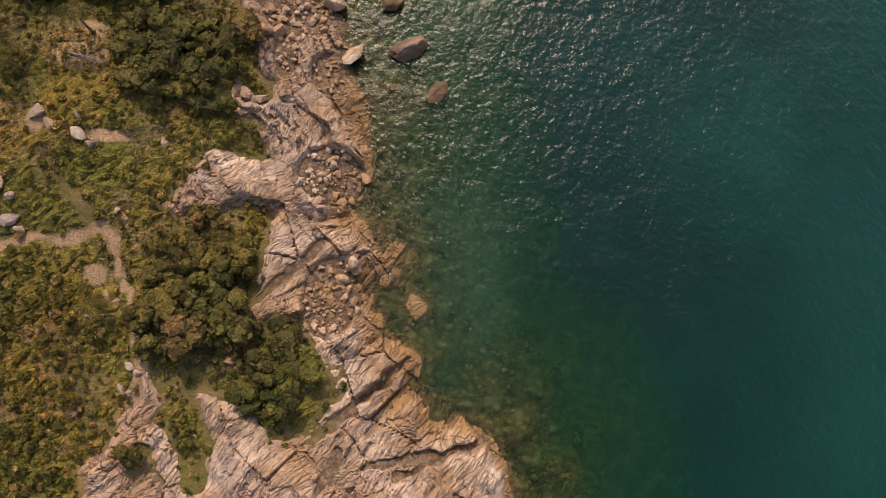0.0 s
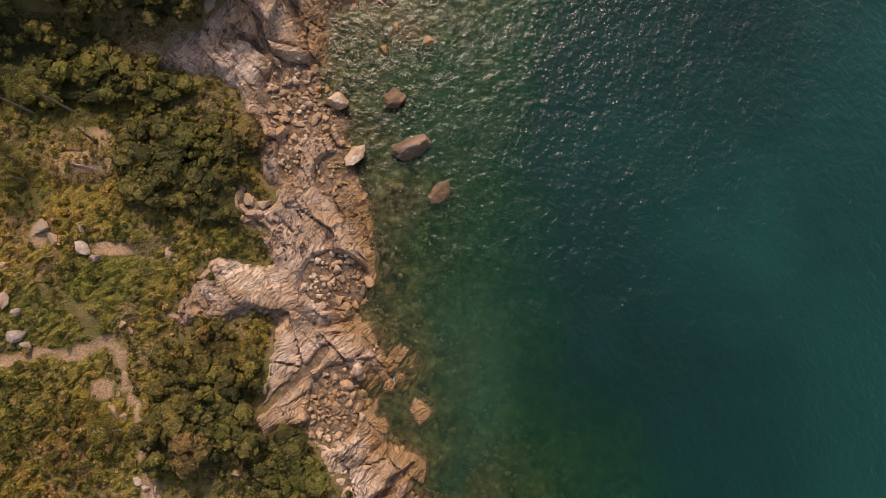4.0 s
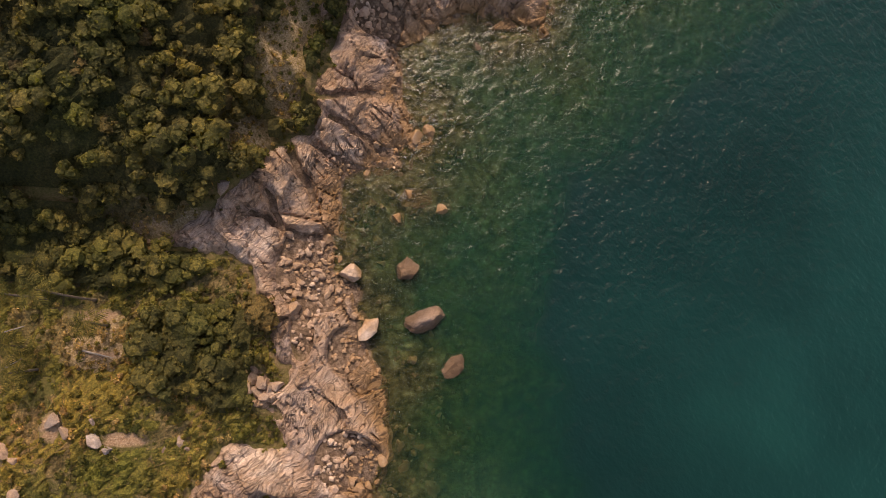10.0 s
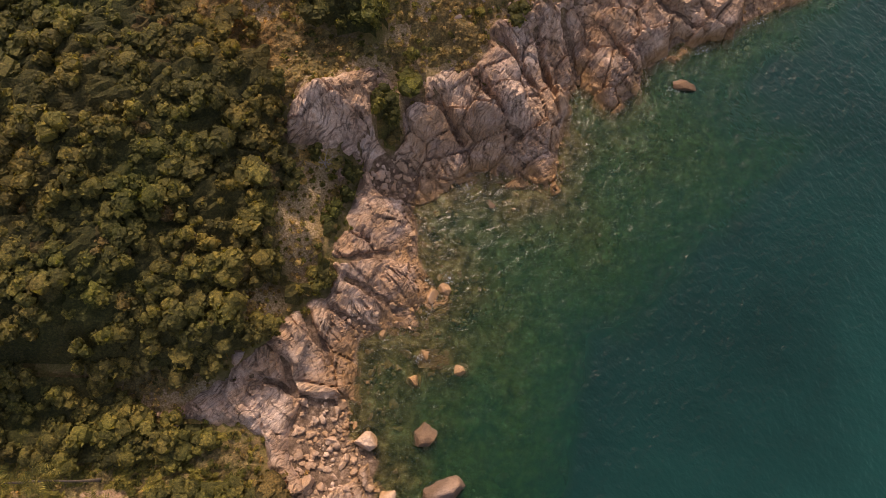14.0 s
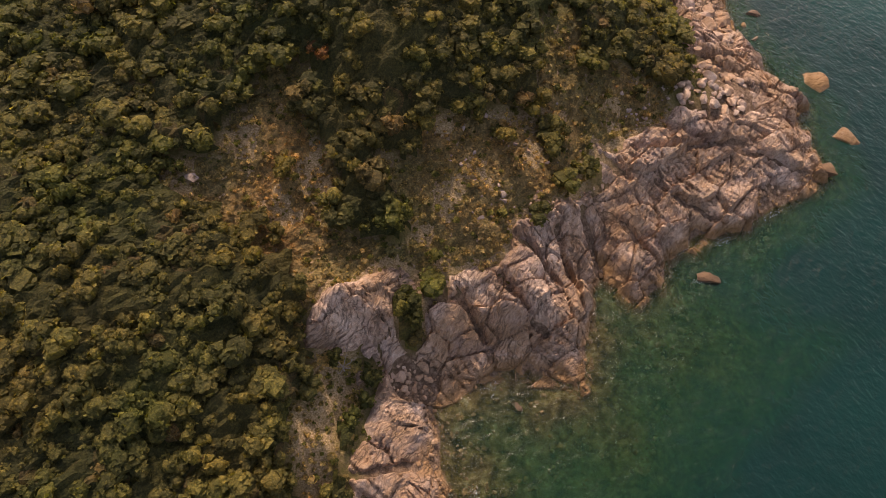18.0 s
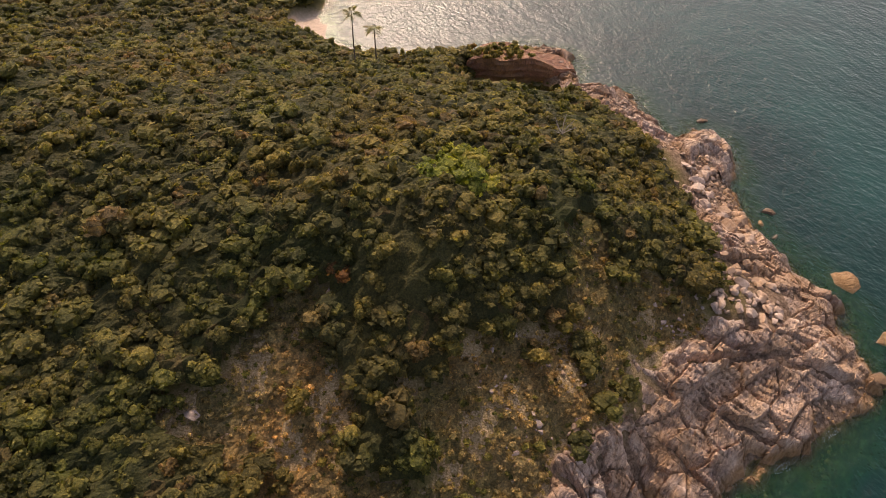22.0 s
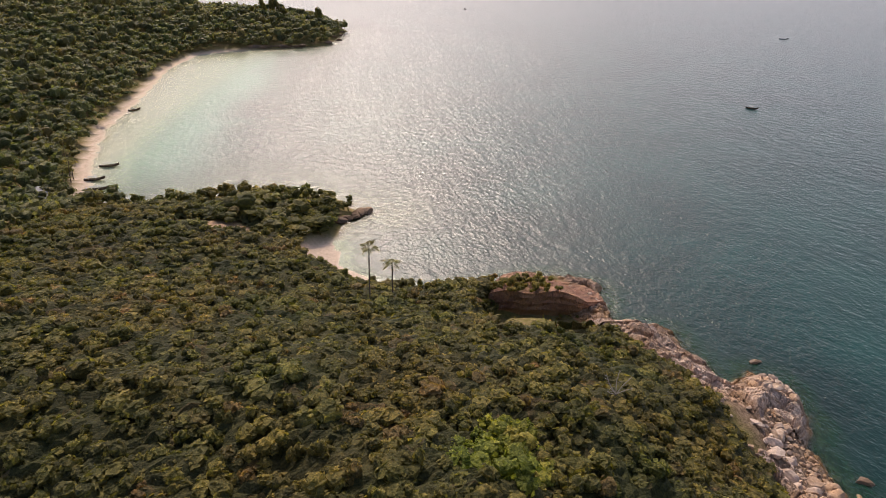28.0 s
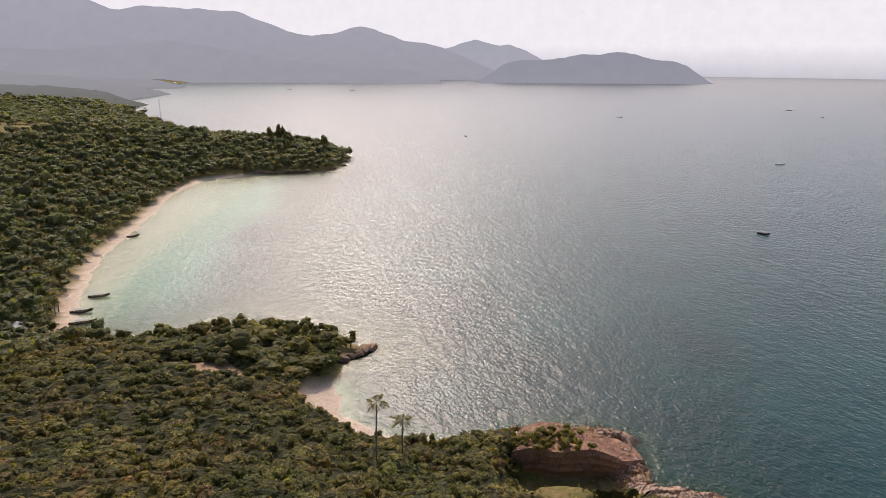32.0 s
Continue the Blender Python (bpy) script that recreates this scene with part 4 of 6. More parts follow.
# boulders that stand alone: x, y, length, width, height, turn, base
boulder(-6.3, 50.4, 6.8, 4.8, 4.6, 12, DARKROCK, "large dark brown boulder standing in the clear shallows", 4, -1.0)
boulder(-2.3, 42.7, 4.6, 5.0, 3.6, -30, DARKROCK, "rust-brown boulder with a ridge, awash in shallow water", 7, -1.2)
boulder(-10.2, 58.9, 5.0, 4.2, 4.4, 5, DARKROCK, "flat-topped brown boulder standing in shallow water", 8, -0.8)
boulder(-19.6, 58.2, 4.6, 3.4, 4.2, 15, BOULDER, "pale angular boulder at the edge of the shingle", 6, 0.2)
boulder(-16.7, 48.5, 3.6, 4.8, 3.4, -35, BOULDER, "pale upright boulder at the waterline", 7, 0.2)
boulder(2.9, 52.1, 3.2, 3.2, 2.0, 0, DARKROCK, "brown boulder just below the water surface", 2, -1.3)
boulder(1.6, 100.2, 2.6, 2.8, 2.2, 20, DARKROCK, "small brown boulder off the rocky shore", 3, -0.8)
boulder(-28.6, 51.7, 3.2, 3.0, 2.8, 30, GREYROCK, "rounded grey boulder beside the shingle", 4)
boulder(39.6, 125.6, 5.6, 4.0, 2.8, -15, DARKROCK, "wave-washed orange rock off the ledges", 5, -0.7)
boulder(52.5, 117.0, 4.0, 2.6, 2.0, -20, DARKROCK, "sunken brown rock in deep teal water", 4, -2.0)
boulder(78.5, 160.5, 8.0, 6.0, 3.2, 10, ROCK, "pale rock standing off the point in white water", 6, -1.0)
boulder(76.5, 177.0, 8.4, 8.0, 3.6, 40, ROCK, "broad wave-washed pale rock at the point", 8, -1.0)
boulder(70.5, 151.0, 6.5, 4.5, 5.0, -35, DARKROCK, "dark fractured block at the end of the point", 1, -0.5)
boulder(-4.4, 6.0, 6.6, 6.8, 2.4, 25, ROCK, "low ochre rock ringed by clear water", 8, -1.0)
boulder(-1.0, 16.0, 3.0, 2.6, 1.8, 0, DARKROCK, "brown rock just under the water surface", 4, -1.3)
boulder(9.6, 5.4, 4.4, 3.8, 1.6, 20, GREYROCK, "pale sunken rock in green water", 2, -2.4)
for x, y, s_, k, b in [(-10.5, 29.4, 2.4, 1, -0.9), (-9.7, 25.9, 2.9, 3, -1.0), (-6.9, 29.1, 2.6, 5, -1.6), (-5.4, 23.0, 3.6, 7, -1.9), (-9.8, 31.5, 2.0, 2, -1.2), (-11.7, 22.4, 1.8, 4, -0.9), (11.7, 36.7, 2.6, 6, -3.2),
                       (18.0, -1.4, 3.2, 8, -3.2), (14.3, 51.8, 3.2, 1, -3.2), (11.5, 37.2, 2.4, 9, -3.4), (-14.3, 60.1, 1.9, 5, -0.8), (-15.4, 64.0, 2.2, 0, -0.7), (-17.7, 76.0, 2.6, 2, -0.6), (-13.6, 73.0, 2.4, 4, -0.9)]:
    boulder(x, y, s_ * 1.1, s_ * 0.9, s_ * 0.5, 37 * k + x, BOULDER, "flat ochre stone lying under the clear shallows", k, b, "stones under the shallows")
for x, y, s_, k in [(-13.3, 27.1, 2.9, 3), (-18.2, 23.9, 2.5, 1), (-19.7, 26.6, 1.9, 5), (-17.8, 27.3, 1.9, 7), (-19.0, 19.9, 2.2, 9), (-13.7, 31.9, 2.2, 0), (-6.7, 83.9, 3.0, 2), (-9.3, 82.6, 3.0, 4), (-12.0, 68.2, 2.6, 6), (-4.1, 69.8, 2.8, 8), (-10.1, 72.5, 2.6, 1)]:
    boulder(x, y, s_, s_ * 0.85, s_ * 0.7, 61 * k + x, BOULDER, "rounded ochre boulder at the tide line", k, None if y < 35 else -0.3, "boulders of the tide line")
boulder(68.1, 201.0, 5.0, 3.4, 2.6, 15, DARKROCK, "flat brown rock awash off the boulder shore", 6, -0.8)
boulder(64.5, 196.5, 2.8, 2.2, 1.8, 70, BOULDER, "rounded brown boulder standing in shallow water", 2, -0.6)
boulder(66.5, 192.0, 2.4, 2.0, 1.6, 30, DARKROCK, "small brown rock standing in shallow water", 4, -0.6)
boulder(74.1, 188.0, 3.6, 2.8, 1.6, 10, DARKROCK, "sunken brown rock off the boulder shore", 0, -1.5)
boulder(56.0, 211.5, 6.0, 4.4, 4.2, 40, BOULDER, "large pale rounded boulder on the storm shore", 4, 0.3)
boulder(55.0, 206.0, 6.4, 4.0, 4.0, 55, BOULDER, "large pale slab-sided boulder on the storm shore", 8, 0.3)
boulder(62.5, 241.0, 4.6, 3.0, 2.2, 10, DARKROCK, "dark low rock off the ledges", 5, -0.6)
for x, y, s, k in [(-21.4, 160.3, 4.4, 1), (-21.8, 152.8, 4.0, 3), (-20.5, 149.2, 4.6, 5), (-20, 155.8, 4.2, 7), (-52.1, 130.8, 3.6, 9), (-59.4, 107.3, 4.4, 1),
                   (-43.1, 108.6, 4.8, 3), (6.9, 172.5, 3.6, 5), (-8.3, 170.1, 2.6, 7), (-63.7, 73.9, 4.0, 9), (-39.6, 71, 4.2, 1), (-34, 150, 2.2, 2)]:
    boulder(x, y, s * 0.9, s * 0.6, s * 0.6, 40 * k, GREYROCK, "weathered grey rock among the trees of the slope", k, None, "rocks on the hillside")
for x, y, s, k in [(-62.5, 34, 4.6, 1), (-56.5, 31, 4.4, 3), (-57, 34.5, 2.6, 5), (-67.5, 22.5, 4.5, 7), (-66, 17.5, 4.6, 9), (-72, 24, 5, 1), (-69.5, 29.5, 4.5, 3), (-51, 6.8, 4.2, 5),
                   (-58.5, 3.6, 2.2, 2), (-37.5, 27, 3.4, 1), (-46.8, 29.5, 1.6, 4), (-46.5, -4, 3.0, 3), (-47.5, -7, 2.8, 5), (-59, -9, 2.8, 7), (-54, -11, 2.4, 9),
                   (-63, -4, 2.0, 2), (-50.5, 19.5, 2.8, 1), (-29, 9.5, 2.4, 4), (-32.5, -3, 3.4, 6), (-53.2, -26, 2.2, 8), (-75, 33, 4.2, 6), (-33, 12.2, 3.6, 8),
                   (-44.5, 30.5, 3.2, 2), (-57, -13.5, 2.0, 1)]:
    boulder(x, y, s * 0.8, s * 0.5, s * 0.42, 70 * k + x, GREYROCK, "weathered pale grey rock in low scrub", k, None, "rocks in the scrub")
    if s > 2.7:
        boulder(x + 0.38 * s, y - 0.32 * s, s * 0.5, s * 0.38, s * 0.36, 50 * k - x, GREYROCK, "smaller angular grey rock beside another in low scrub", (k + 3) % 10, None, "rocks in the scrub")

# fields of boulders: x, y, reach in x and y, count, smallest and largest size, what
FIELDS = [(-18.5, 6, 3.6, 6.0, 34, 0.9, 2.0, GREYROCK, "angular grey block in a pile below the slab"),
          (-14.5, 9, 2.2, 4.2, 9, 1.8, 3.0, BOULDER, "squared pale block on the slab's edge"),
          (-19.5, 26.5, 4.8, 6.0, 28, 1.0, 2.6, BOULDER, "rounded tan boulder on the tide line"),
          (-26, 57.5, 5.8, 8.2, 80, 0.8, 2.4, BOULDER, "pale pink stone of the shingle gully"),
          (-33, 39, 2.6, 4.0, 11, 1.6, 3.4, GREYROCK, "grey boulder at the foot of the scrub"),
          (-16, 104, 3.2, 3.2, 12, 1.3, 2.6, BOULDER, "pale block at the head of the cove"),
          (44, 166, 10.5, 9.5, 120, 1.2, 3.4, BOULDER, "rounded pale boulder on the sloping ledge"),
          (53, 198, 6.5, 17.0, 84, 1.3, 4.4, BOULDER, "pale boulder of the storm-tossed shore"),
          (5, 134, 6.0, 2.2, 12, 1.3, 2.8, GREYROCK, "dark grey block in a scree patch on the slope"),
          (43, 214, 5.0, 16.0, 40, 1.2, 3.0, BOULDER, "pale boulder below the edge of the wood"),
          (32, 158, 8.0, 8.0, 40, 0.7, 1.8, GREYROCK, "loose grey stone on the dry slope"),
          (2, 142, 16.0, 14.0, 60, 0.6, 1.6, GREYROCK, "loose grey stone on the dry slope"),
          (60, 226, 6.5, 6.5, 34, 1.8, 4.6, BOULDER, "pale boulder on the wave-washed knoll")]
rng = np.random.default_rng(11)
LOOSE = []
for cx, cy, rx, ry, count, lo, hi, material, label in FIELDS:
    for i in range(count):
        a, r = rng.uniform(0, 2 * math.pi), math.sqrt(rng.uniform())
        x, y = cx + rx * r * math.cos(a), cy + ry * r * math.sin(a)
        s = lo + (hi - lo) * rng.uniform() ** 2.0
        w, h, turn, k, z = s * rng.uniform(0.65, 0.95), s * rng.uniform(0.55, 0.85), rng.uniform(0, 360), int(rng.integers(0, 10)), max(surface_at(x, y), -0.6)
        if cy > 139 and (hi < 2.0 or s < lo + 0.66 * (hi - lo)):
            LOOSE.append((x, y, z + h * 0.16, s / 2, w / 2, h / 2, radians(turn), k))
        else:
            boulder(x, y, s, w, h, turn, material, label, k, z, "boulders of the shore")


def loose_stones(rows):
    """Stones of the far scree and of the storm shore, too many to count."""
    V, F, base = [], [], 0
    for x, y, z, sx_, sy_, sz_, a, k in rows:
        v, f = BOULDER_SHAPES[k]
        c, s = math.cos(a), math.sin(a)
        u, w = v[:, 0] * sx_, v[:, 1] * sy_
        V.append(np.stack([x + u * c - w * s, y + u * s + w * c, z + v[:, 2] * sz_], -1))
        F.append(f + base)
        base += len(v)
    ob = new("loose_stones", mesh_from("loose_stones", np.concatenate(V), np.concatenate(F), BOULDER, 3))
    tagged(ob, "jumbled pale and grey stones along the far shore", "stones", kind="stuff")


loose_stones(LOOSE)

for i in range(16):
    t = i / 15
    x, y = (-200 + 72 * t, 703 + 22 * t) if i < 11 else (-128 + 4 * math.sin(i * 9), 735 + 16 * (i - 11))
    s = rng.uniform(6, 13)
    boulder(x + rng.uniform(-2, 2), y + rng.uniform(-3, 1), s, s * 0.6, s * 0.45, rng.uniform(-20, 40), DARKROCK, "dark wave-cut rock at the foot of the wooded headland", int(rng.integers(0, 10)), 0.0, "rocks of the headland", "sea_rock")
for i in range(9):
    s = rng.uniform(4, 8)
    boulder(-62 + 12 * i / 8 + rng.uniform(-1, 1), 328 + 8 * i / 8 + rng.uniform(-2, 2), s, s * 0.7, s * 0.5, rng.uniform(0, 180), DARKROCK, "dark rock at the tip of the small headland", int(rng.integers(0, 10)), 0.0, "rocks of the headland", "sea_rock")


for x, y, s, k in [(-27, 110, 5.0, 1), (-23.5, 107.5, 4.2, 3), (-28.5, 106.5, 4.6, 5), (-22.5, 113.5, 4.0, 7), (-30.5, 111.5, 3.4, 9), (-25, 103.5, 3.6, 1)]:
    boulder(x, y, s, s * 0.75, s * 0.5, 33 * k, ROCK, "pale tilted slab breaking through dry grass", k, None, "rocks on the hillside")


def stones_stuff():
    """Cobbles too many to count along the tide line and under the shallow water."""
    shapes = [boulder_shape(60 + s, 2, 0.56, 0.62) for s in range(6)]
    V, F, base = [], [], 0
    r2 = np.random.default_rng(5)
    x, y = r2.uniform(-40, 82, 34000), r2.uniform(-30, 270, 34000)
    z, d = height(x, y)
    dense = 0.16 + 1.0 * rubble_amount(x, y) + 0.5 * (fbm(x / 9.0, y / 9.0, 77, 3) > 0.52)
    ok = (d > -17) & (d < 5.0 + 9.0 * rubble_amount(x, y)) & (r2.uniform(size=x.size) < dense)
    for px_, py_, pz_, dd in zip(x[ok], y[ok], z[ok], d[ok]):
        pz_ = pz_ if dd > 0 else min(pz_, -0.75)
        v, f = shapes[int(r2.integers(0, 6))]
        s = r2.uniform(0.25, 0.62) * (1.6 if r2.uniform() < 0.18 else 1.0)
        a = r2.uniform(0, 6.28)
        c, sn = math.cos(a), math.sin(a)
        V.append(np.stack([px_ + s * (v[:, 0] * c - v[:, 1] * sn), py_ + s * (v[:, 0] * sn + v[:, 1] * c), pz_ + s * (v[:, 2] + 0.25)], -1))
        F.append(f + base)
        base += len(v)
    ob = new("cobbles", mesh_from("cobbles", np.concatenate(V), np.concatenate(F), BOULDER, 3))
    tagged(ob, "tan and ochre cobbles along the tide line and under water", "stones", kind="stuff")


stones_stuff()


def knob_top(X, Y):
    """The knob's tilted top, dipping seaward and towards its tip."""
    return 8.8 + 0.9 * np.sin(X / 3.1) * np.sin(Y / 4.3) - 0.26 * np.maximum(Y - 263, 0) - 0.26 * smooth(4, 24, X) * np.maximum(X - 4, 0) * 0.75 - 0.12 * np.maximum(1 - X, 0) ** 1.4


def knob():
    """The red rock at the end of the point, with a sheer landward face."""
    xs = np.arange(-9, 31.5, 0.45)
    front = 262.6 + 0.022 * np.maximum(np.abs(xs - 9) - 6, 0) ** 2 + (fbm(xs / 5.0, xs * 0, 17, 3) - 0.5) * 1.6
    back = 286.0 - 0.028 * (xs - 8) ** 2 + (fbm(xs / 3.0, xs * 0 + 5, 18, 3) - 0.5) * 3.0
    back = np.maximum(back, front + 1.0)
    V = []
    for k in range(15):
        t = k / 14
        y = front + 0.9 * (1 - t) ** 2 + (fbm(xs / 2.2, xs * 0 + t * 7, 23, 3) - 0.5) * 0.9 - 0.25 * (k % 3 == 0)
        V.append(np.stack([xs, y, -2.0 + t * (knob_top(xs, front) + 2.0)], -1))
    for k in range(1, 41):
        t = k / 40
        y = front + t * (back - front)
        z = knob_top(xs, y)
        z = np.floor(z / 0.9 + fbm(xs / 5, y / 5, 19, 2)) * 0.45 + z * 0.5 - 0.2 + (fbm(xs / 1.6, y / 1.6, 27, 3) - 0.5) * 1.1
        z = z * smooth(1.0, 0.86, t) - 2.0 * smooth(0.90, 1.0, t)
        V.append(np.stack([xs, y, z], -1))
    P = np.array(V)
    edge = smooth(-9, -6.5, P[..., 0]) * smooth(31, 28.0, P[..., 0])
    P[..., 2] = np.where(P[..., 2] > -2, -2 + (P[..., 2] + 2) * edge, P[..., 2])
    ob = new("cliff_rock", mesh_from("cliff_rock", P.reshape(-1, 3), grid_faces(len(V), len(xs)), REDROCK))
    tagged(ob, "dark red layered rock cliff capped with scrub", "cliff")


knob()


# ---------------------------------------------------------------- woods
def cube_ball(n=2):
    v, f = [], []
    for axis in range(3):
        for sgn in (-1, 1):
            b = len(v)
            for i in range(n + 1):
                for j in range(n + 1):
                    p = [0, 0, 0]
                    p[axis] = sgn
                    p[(axis + 1) % 3] = (2 * i / n - 1) * sgn
                    p[(axis + 2) % 3] = 2 * j / n - 1
                    q = np.array(p, float)
                    v.append(q / np.linalg.norm(q))
            for i in range(n):
                for j in range(n):
                    a = b + i * (n + 1) + j
                    if not (axis == 2 and sgn < 0):
                        f.append((a, a + n + 1, a + n + 2, a + 1))
    return np.array(v), np.array(f)


def crown_shape(seed, lumps, cards, size, tall=1.0, fine=2):
    """A crown about one metre in radius: dark inner boughs under a ragged shell of small leaf sprays. Base of the tree at z = 0."""
    r = np.random.default_rng(seed)
    V, F, base = [], [], 0
    cv, cf = cube_ball(fine)
    centre = np.array([0, 0, 0.55 + 0.62 * tall])
    knots = []
    for i in range(lumps):
        a = i * 2.399 + r.uniform(-0.5, 0.5)
        q = 0.0 if lumps == 1 else r.uniform(0.25, 0.58)
        c = centre + np.array([q * math.cos(a), q * math.sin(a), r.uniform(-0.25, 0.35) * tall])
        lr = r.uniform(0.42, 0.60)
        knots.append((c, lr))
        wob = 1 + 0.9 * (fbm(cv[:, 0] * 1.9 + i * 7 + seed, cv[:, 1] * 1.9 + cv[:, 2] * 2.3, seed, 2) - 0.5) + r.uniform(-0.08, 0.08, len(cv))
        V.append(c + cv * (wob * lr)[:, None] * np.array([1, 1, 0.8 * tall]))
        F.append(cf + base)
        base += len(cv)
    for i in range(cards):
        c, lr = knots[i % lumps]
        n = r.normal(size=3)
        n[2] = n[2] * 0.9 + 0.45
        n /= np.linalg.norm(n)
        bump = 1 + 0.55 * (fbm(np.array([n[0] * 2.1 + seed]), np.array([n[1] * 2.1 + n[2] * 1.7]), seed + 3, 2)[0] - 0.5)
        p = c + n * lr * bump * r.uniform(0.95, 1.22) * np.array([1, 1, 0.85 * tall])
        face = n * 0.8 + np.array([0, 0, 0.45]) + r.normal(size=3) * 0.42
        face /= np.linalg.norm(face)
        t1 = np.cross(face, r.normal(size=3))
        t1 /= np.linalg.norm(t1)
        t2 = np.cross(face, t1)
        s1, s2 = size * r.uniform(0.6, 1.35), size * r.uniform(0.5, 1.0)
        V.append(np.array([p - t1 * s1 - face * s1 * 0.25, p - t2 * s2, p + t1 * s1 - face * s1 * 0.25, p + t2 * s2]))
        F.append(np.array([[base, base + 1, base + 2, base + 3]]))
        base += 4
    return np.concatenate(V), np.concatenate(F)


def trunk_shape(seed, top=1.2):
    """Tapered stem with three limbs, as quads."""
    r = np.random.default_rng(seed)
    V, F, base = [], [], 0

    def limb(a, b, ra, rb, sides=5):
        nonlocal base
        d = (b - a) / np.linalg.norm(b - a)
        u = np.cross(d, (0.3, 0.9, 0.2))
        u /= np.linalg.norm(u)
        w = np.cross(d, u)
        for p, q in ((a, ra), ((a + b) / 2 + r.normal(size=3) * 0.02, (ra + rb) / 2), (b, rb)):
            for k in range(sides):
                t = 2 * math.pi * k / sides
                V.append(p + q * (math.cos(t) * u + math.sin(t) * w))
        for ring in range(2):
            for k in range(sides):
                k2 = (k + 1) % sides
                F.append((base + ring * sides + k, base + ring * sides + k2, base + (ring + 1) * sides + k2, base + (ring + 1) * sides + k))
        base += 3 * sides

    fork = np.array([r.uniform(-0.08, 0.08), r.uniform(-0.08, 0.08), top * 0.55])
    limb(np.array([0, 0, -0.25]), fork, 0.085, 0.06)
    for i in range(3):
        a = i * 2.1 + r.uniform(-0.4, 0.4)
        limb(fork, fork + np.array([0.42 * math.cos(a), 0.42 * math.sin(a), top * 0.5]), 0.05, 0.02)
    return np.array(V), np.array(F)


NEAR = [crown_shape(100 + i, 3 + i % 2, 92, 0.17, 0.85 + 0.16 * (i % 4)) for i in range(12)]
MID = [crown_shape(200 + i, 2, 46, 0.21, 0.85 + 0.12 * (i % 4)) for i in range(10)]
VFAR = [crown_shape(350 + i, 2, 22, 0.27, 0.9 + 0.12 * (i % 3), 1) for i in range(6)]
FARC = [crown_shape(300 + i, 2, 30, 0.21, 0.9 + 0.12 * (i % 3), 2) for i in range(6)]
BUSH = [crown_shape(400 + i, 1, 15, 0.26, 0.40, 1) for i in range(8)]


def plain_stem():
    v = [(r_ * math.cos(1.571 * k), r_ * math.sin(1.571 * k), z_) for r_, z_ in ((0.09, -0.2), (0.05, 0.9)) for k in range(4)]
    return np.array(v), np.array([(k, (k + 1) % 4, 4 + (k + 1) % 4, 4 + k) for k in range(4)])


STEM = plain_stem()


def merge(name, shapes, places, material, label, category, stems=False):
    """places: rows of x, y, z, radius, height factor, turn, tint. One object of uncountable plants."""
    V, F, T, base = [], [], [], 0
    for i, (x, y, z, rad, hf, a, tint) in enumerate(places):
        v, f = shapes[i % len(shapes)]
        c, s = math.cos(a), math.sin(a)
        V.append(np.stack([x + rad * (v[:, 0] * c - v[:, 1] * s), y + rad * (v[:, 0] * s + v[:, 1] * c), z + rad * hf * v[:, 2]], -1))
        F.append(f + base)
        T.append(np.full(len(v), tint))
        base += len(v)
        if stems:
            v, f = STEM
            V.append(np.stack([x + rad * (v[:, 0] * c - v[:, 1] * s), y + rad * (v[:, 0] * s + v[:, 1] * c), z + rad * hf * v[:, 2]], -1))
            F.append(f + base)
            T.append(np.full(len(v), 0.97))
            base += len(v)
    ob = new(name, mesh_from(name, np.concatenate(V), np.concatenate(F), material, smooth_shade=True, attrs={"tint": np.concatenate(T)}))
    return tagged(ob, label, category, kind="stuff")


def scatter(x0, x1, y0, y1, step, seed):
    r = np.random.default_rng(seed)
    X, Y = np.meshgrid(np.arange(x0, x1, step), np.arange(y0, y1, step * 0.9))
    X = X + (np.arange(X.shape[0]) % 2)[:, None] * step * 0.5
    x = (X + r.uniform(-0.42, 0.42, X.shape) * step).ravel()
    y = (Y + r.uniform(-0.42, 0.42, X.shape) * step).ravel()
    return x, y, r


# groves of the southern slope: x, y, reach
GROVES = [(-43, 45, 9, 8), (-38, 41, 5, 6), (-51, 61, 9, 5), (-66, 61, 13, 7), (-37, 11, 7, 7), (-42, 3, 5, 6), (-25, -5, 4.5, 6), (-23, 0, 4, 5),
          (-80, 62, 10, 8), (-34, 2, 3, 4), (-33, 51, 4, 4), (-39, 20, 4, 3), (-31, -10, 3, 4), (-30, 4, 3, 4)]


def grove(x, y):
    best = np.zeros_like(x)
    for cx, cy, rx, ry in GROVES:
        best = np.maximum(best, 1 - smooth(0.85, 1.1, np.hypot((x - cx) / rx, (y - cy) / ry)))
    return best


def wood_cover(x, y, d):
    """Chance of a tree: the closed wood of the hill, groves in the south, none on rock, sand, path or clearing."""
    north = smooth(64, 71, y + (fbm(x / 9.0, y / 9.0, 55, 2) - 0.5) * 8)
    c = np.maximum(north, grove(x, y))
    c = np.maximum(c * smooth(0.0, 3.0, d - rock_width(x, y) + 1.5) * (1 - 0.93 * dry_amount(x, y)), bed_amount(x, y)) * (1 - soil_amount(x, y)) * (1 - (sand_zone(x, y, d) > 0.05))
    return c


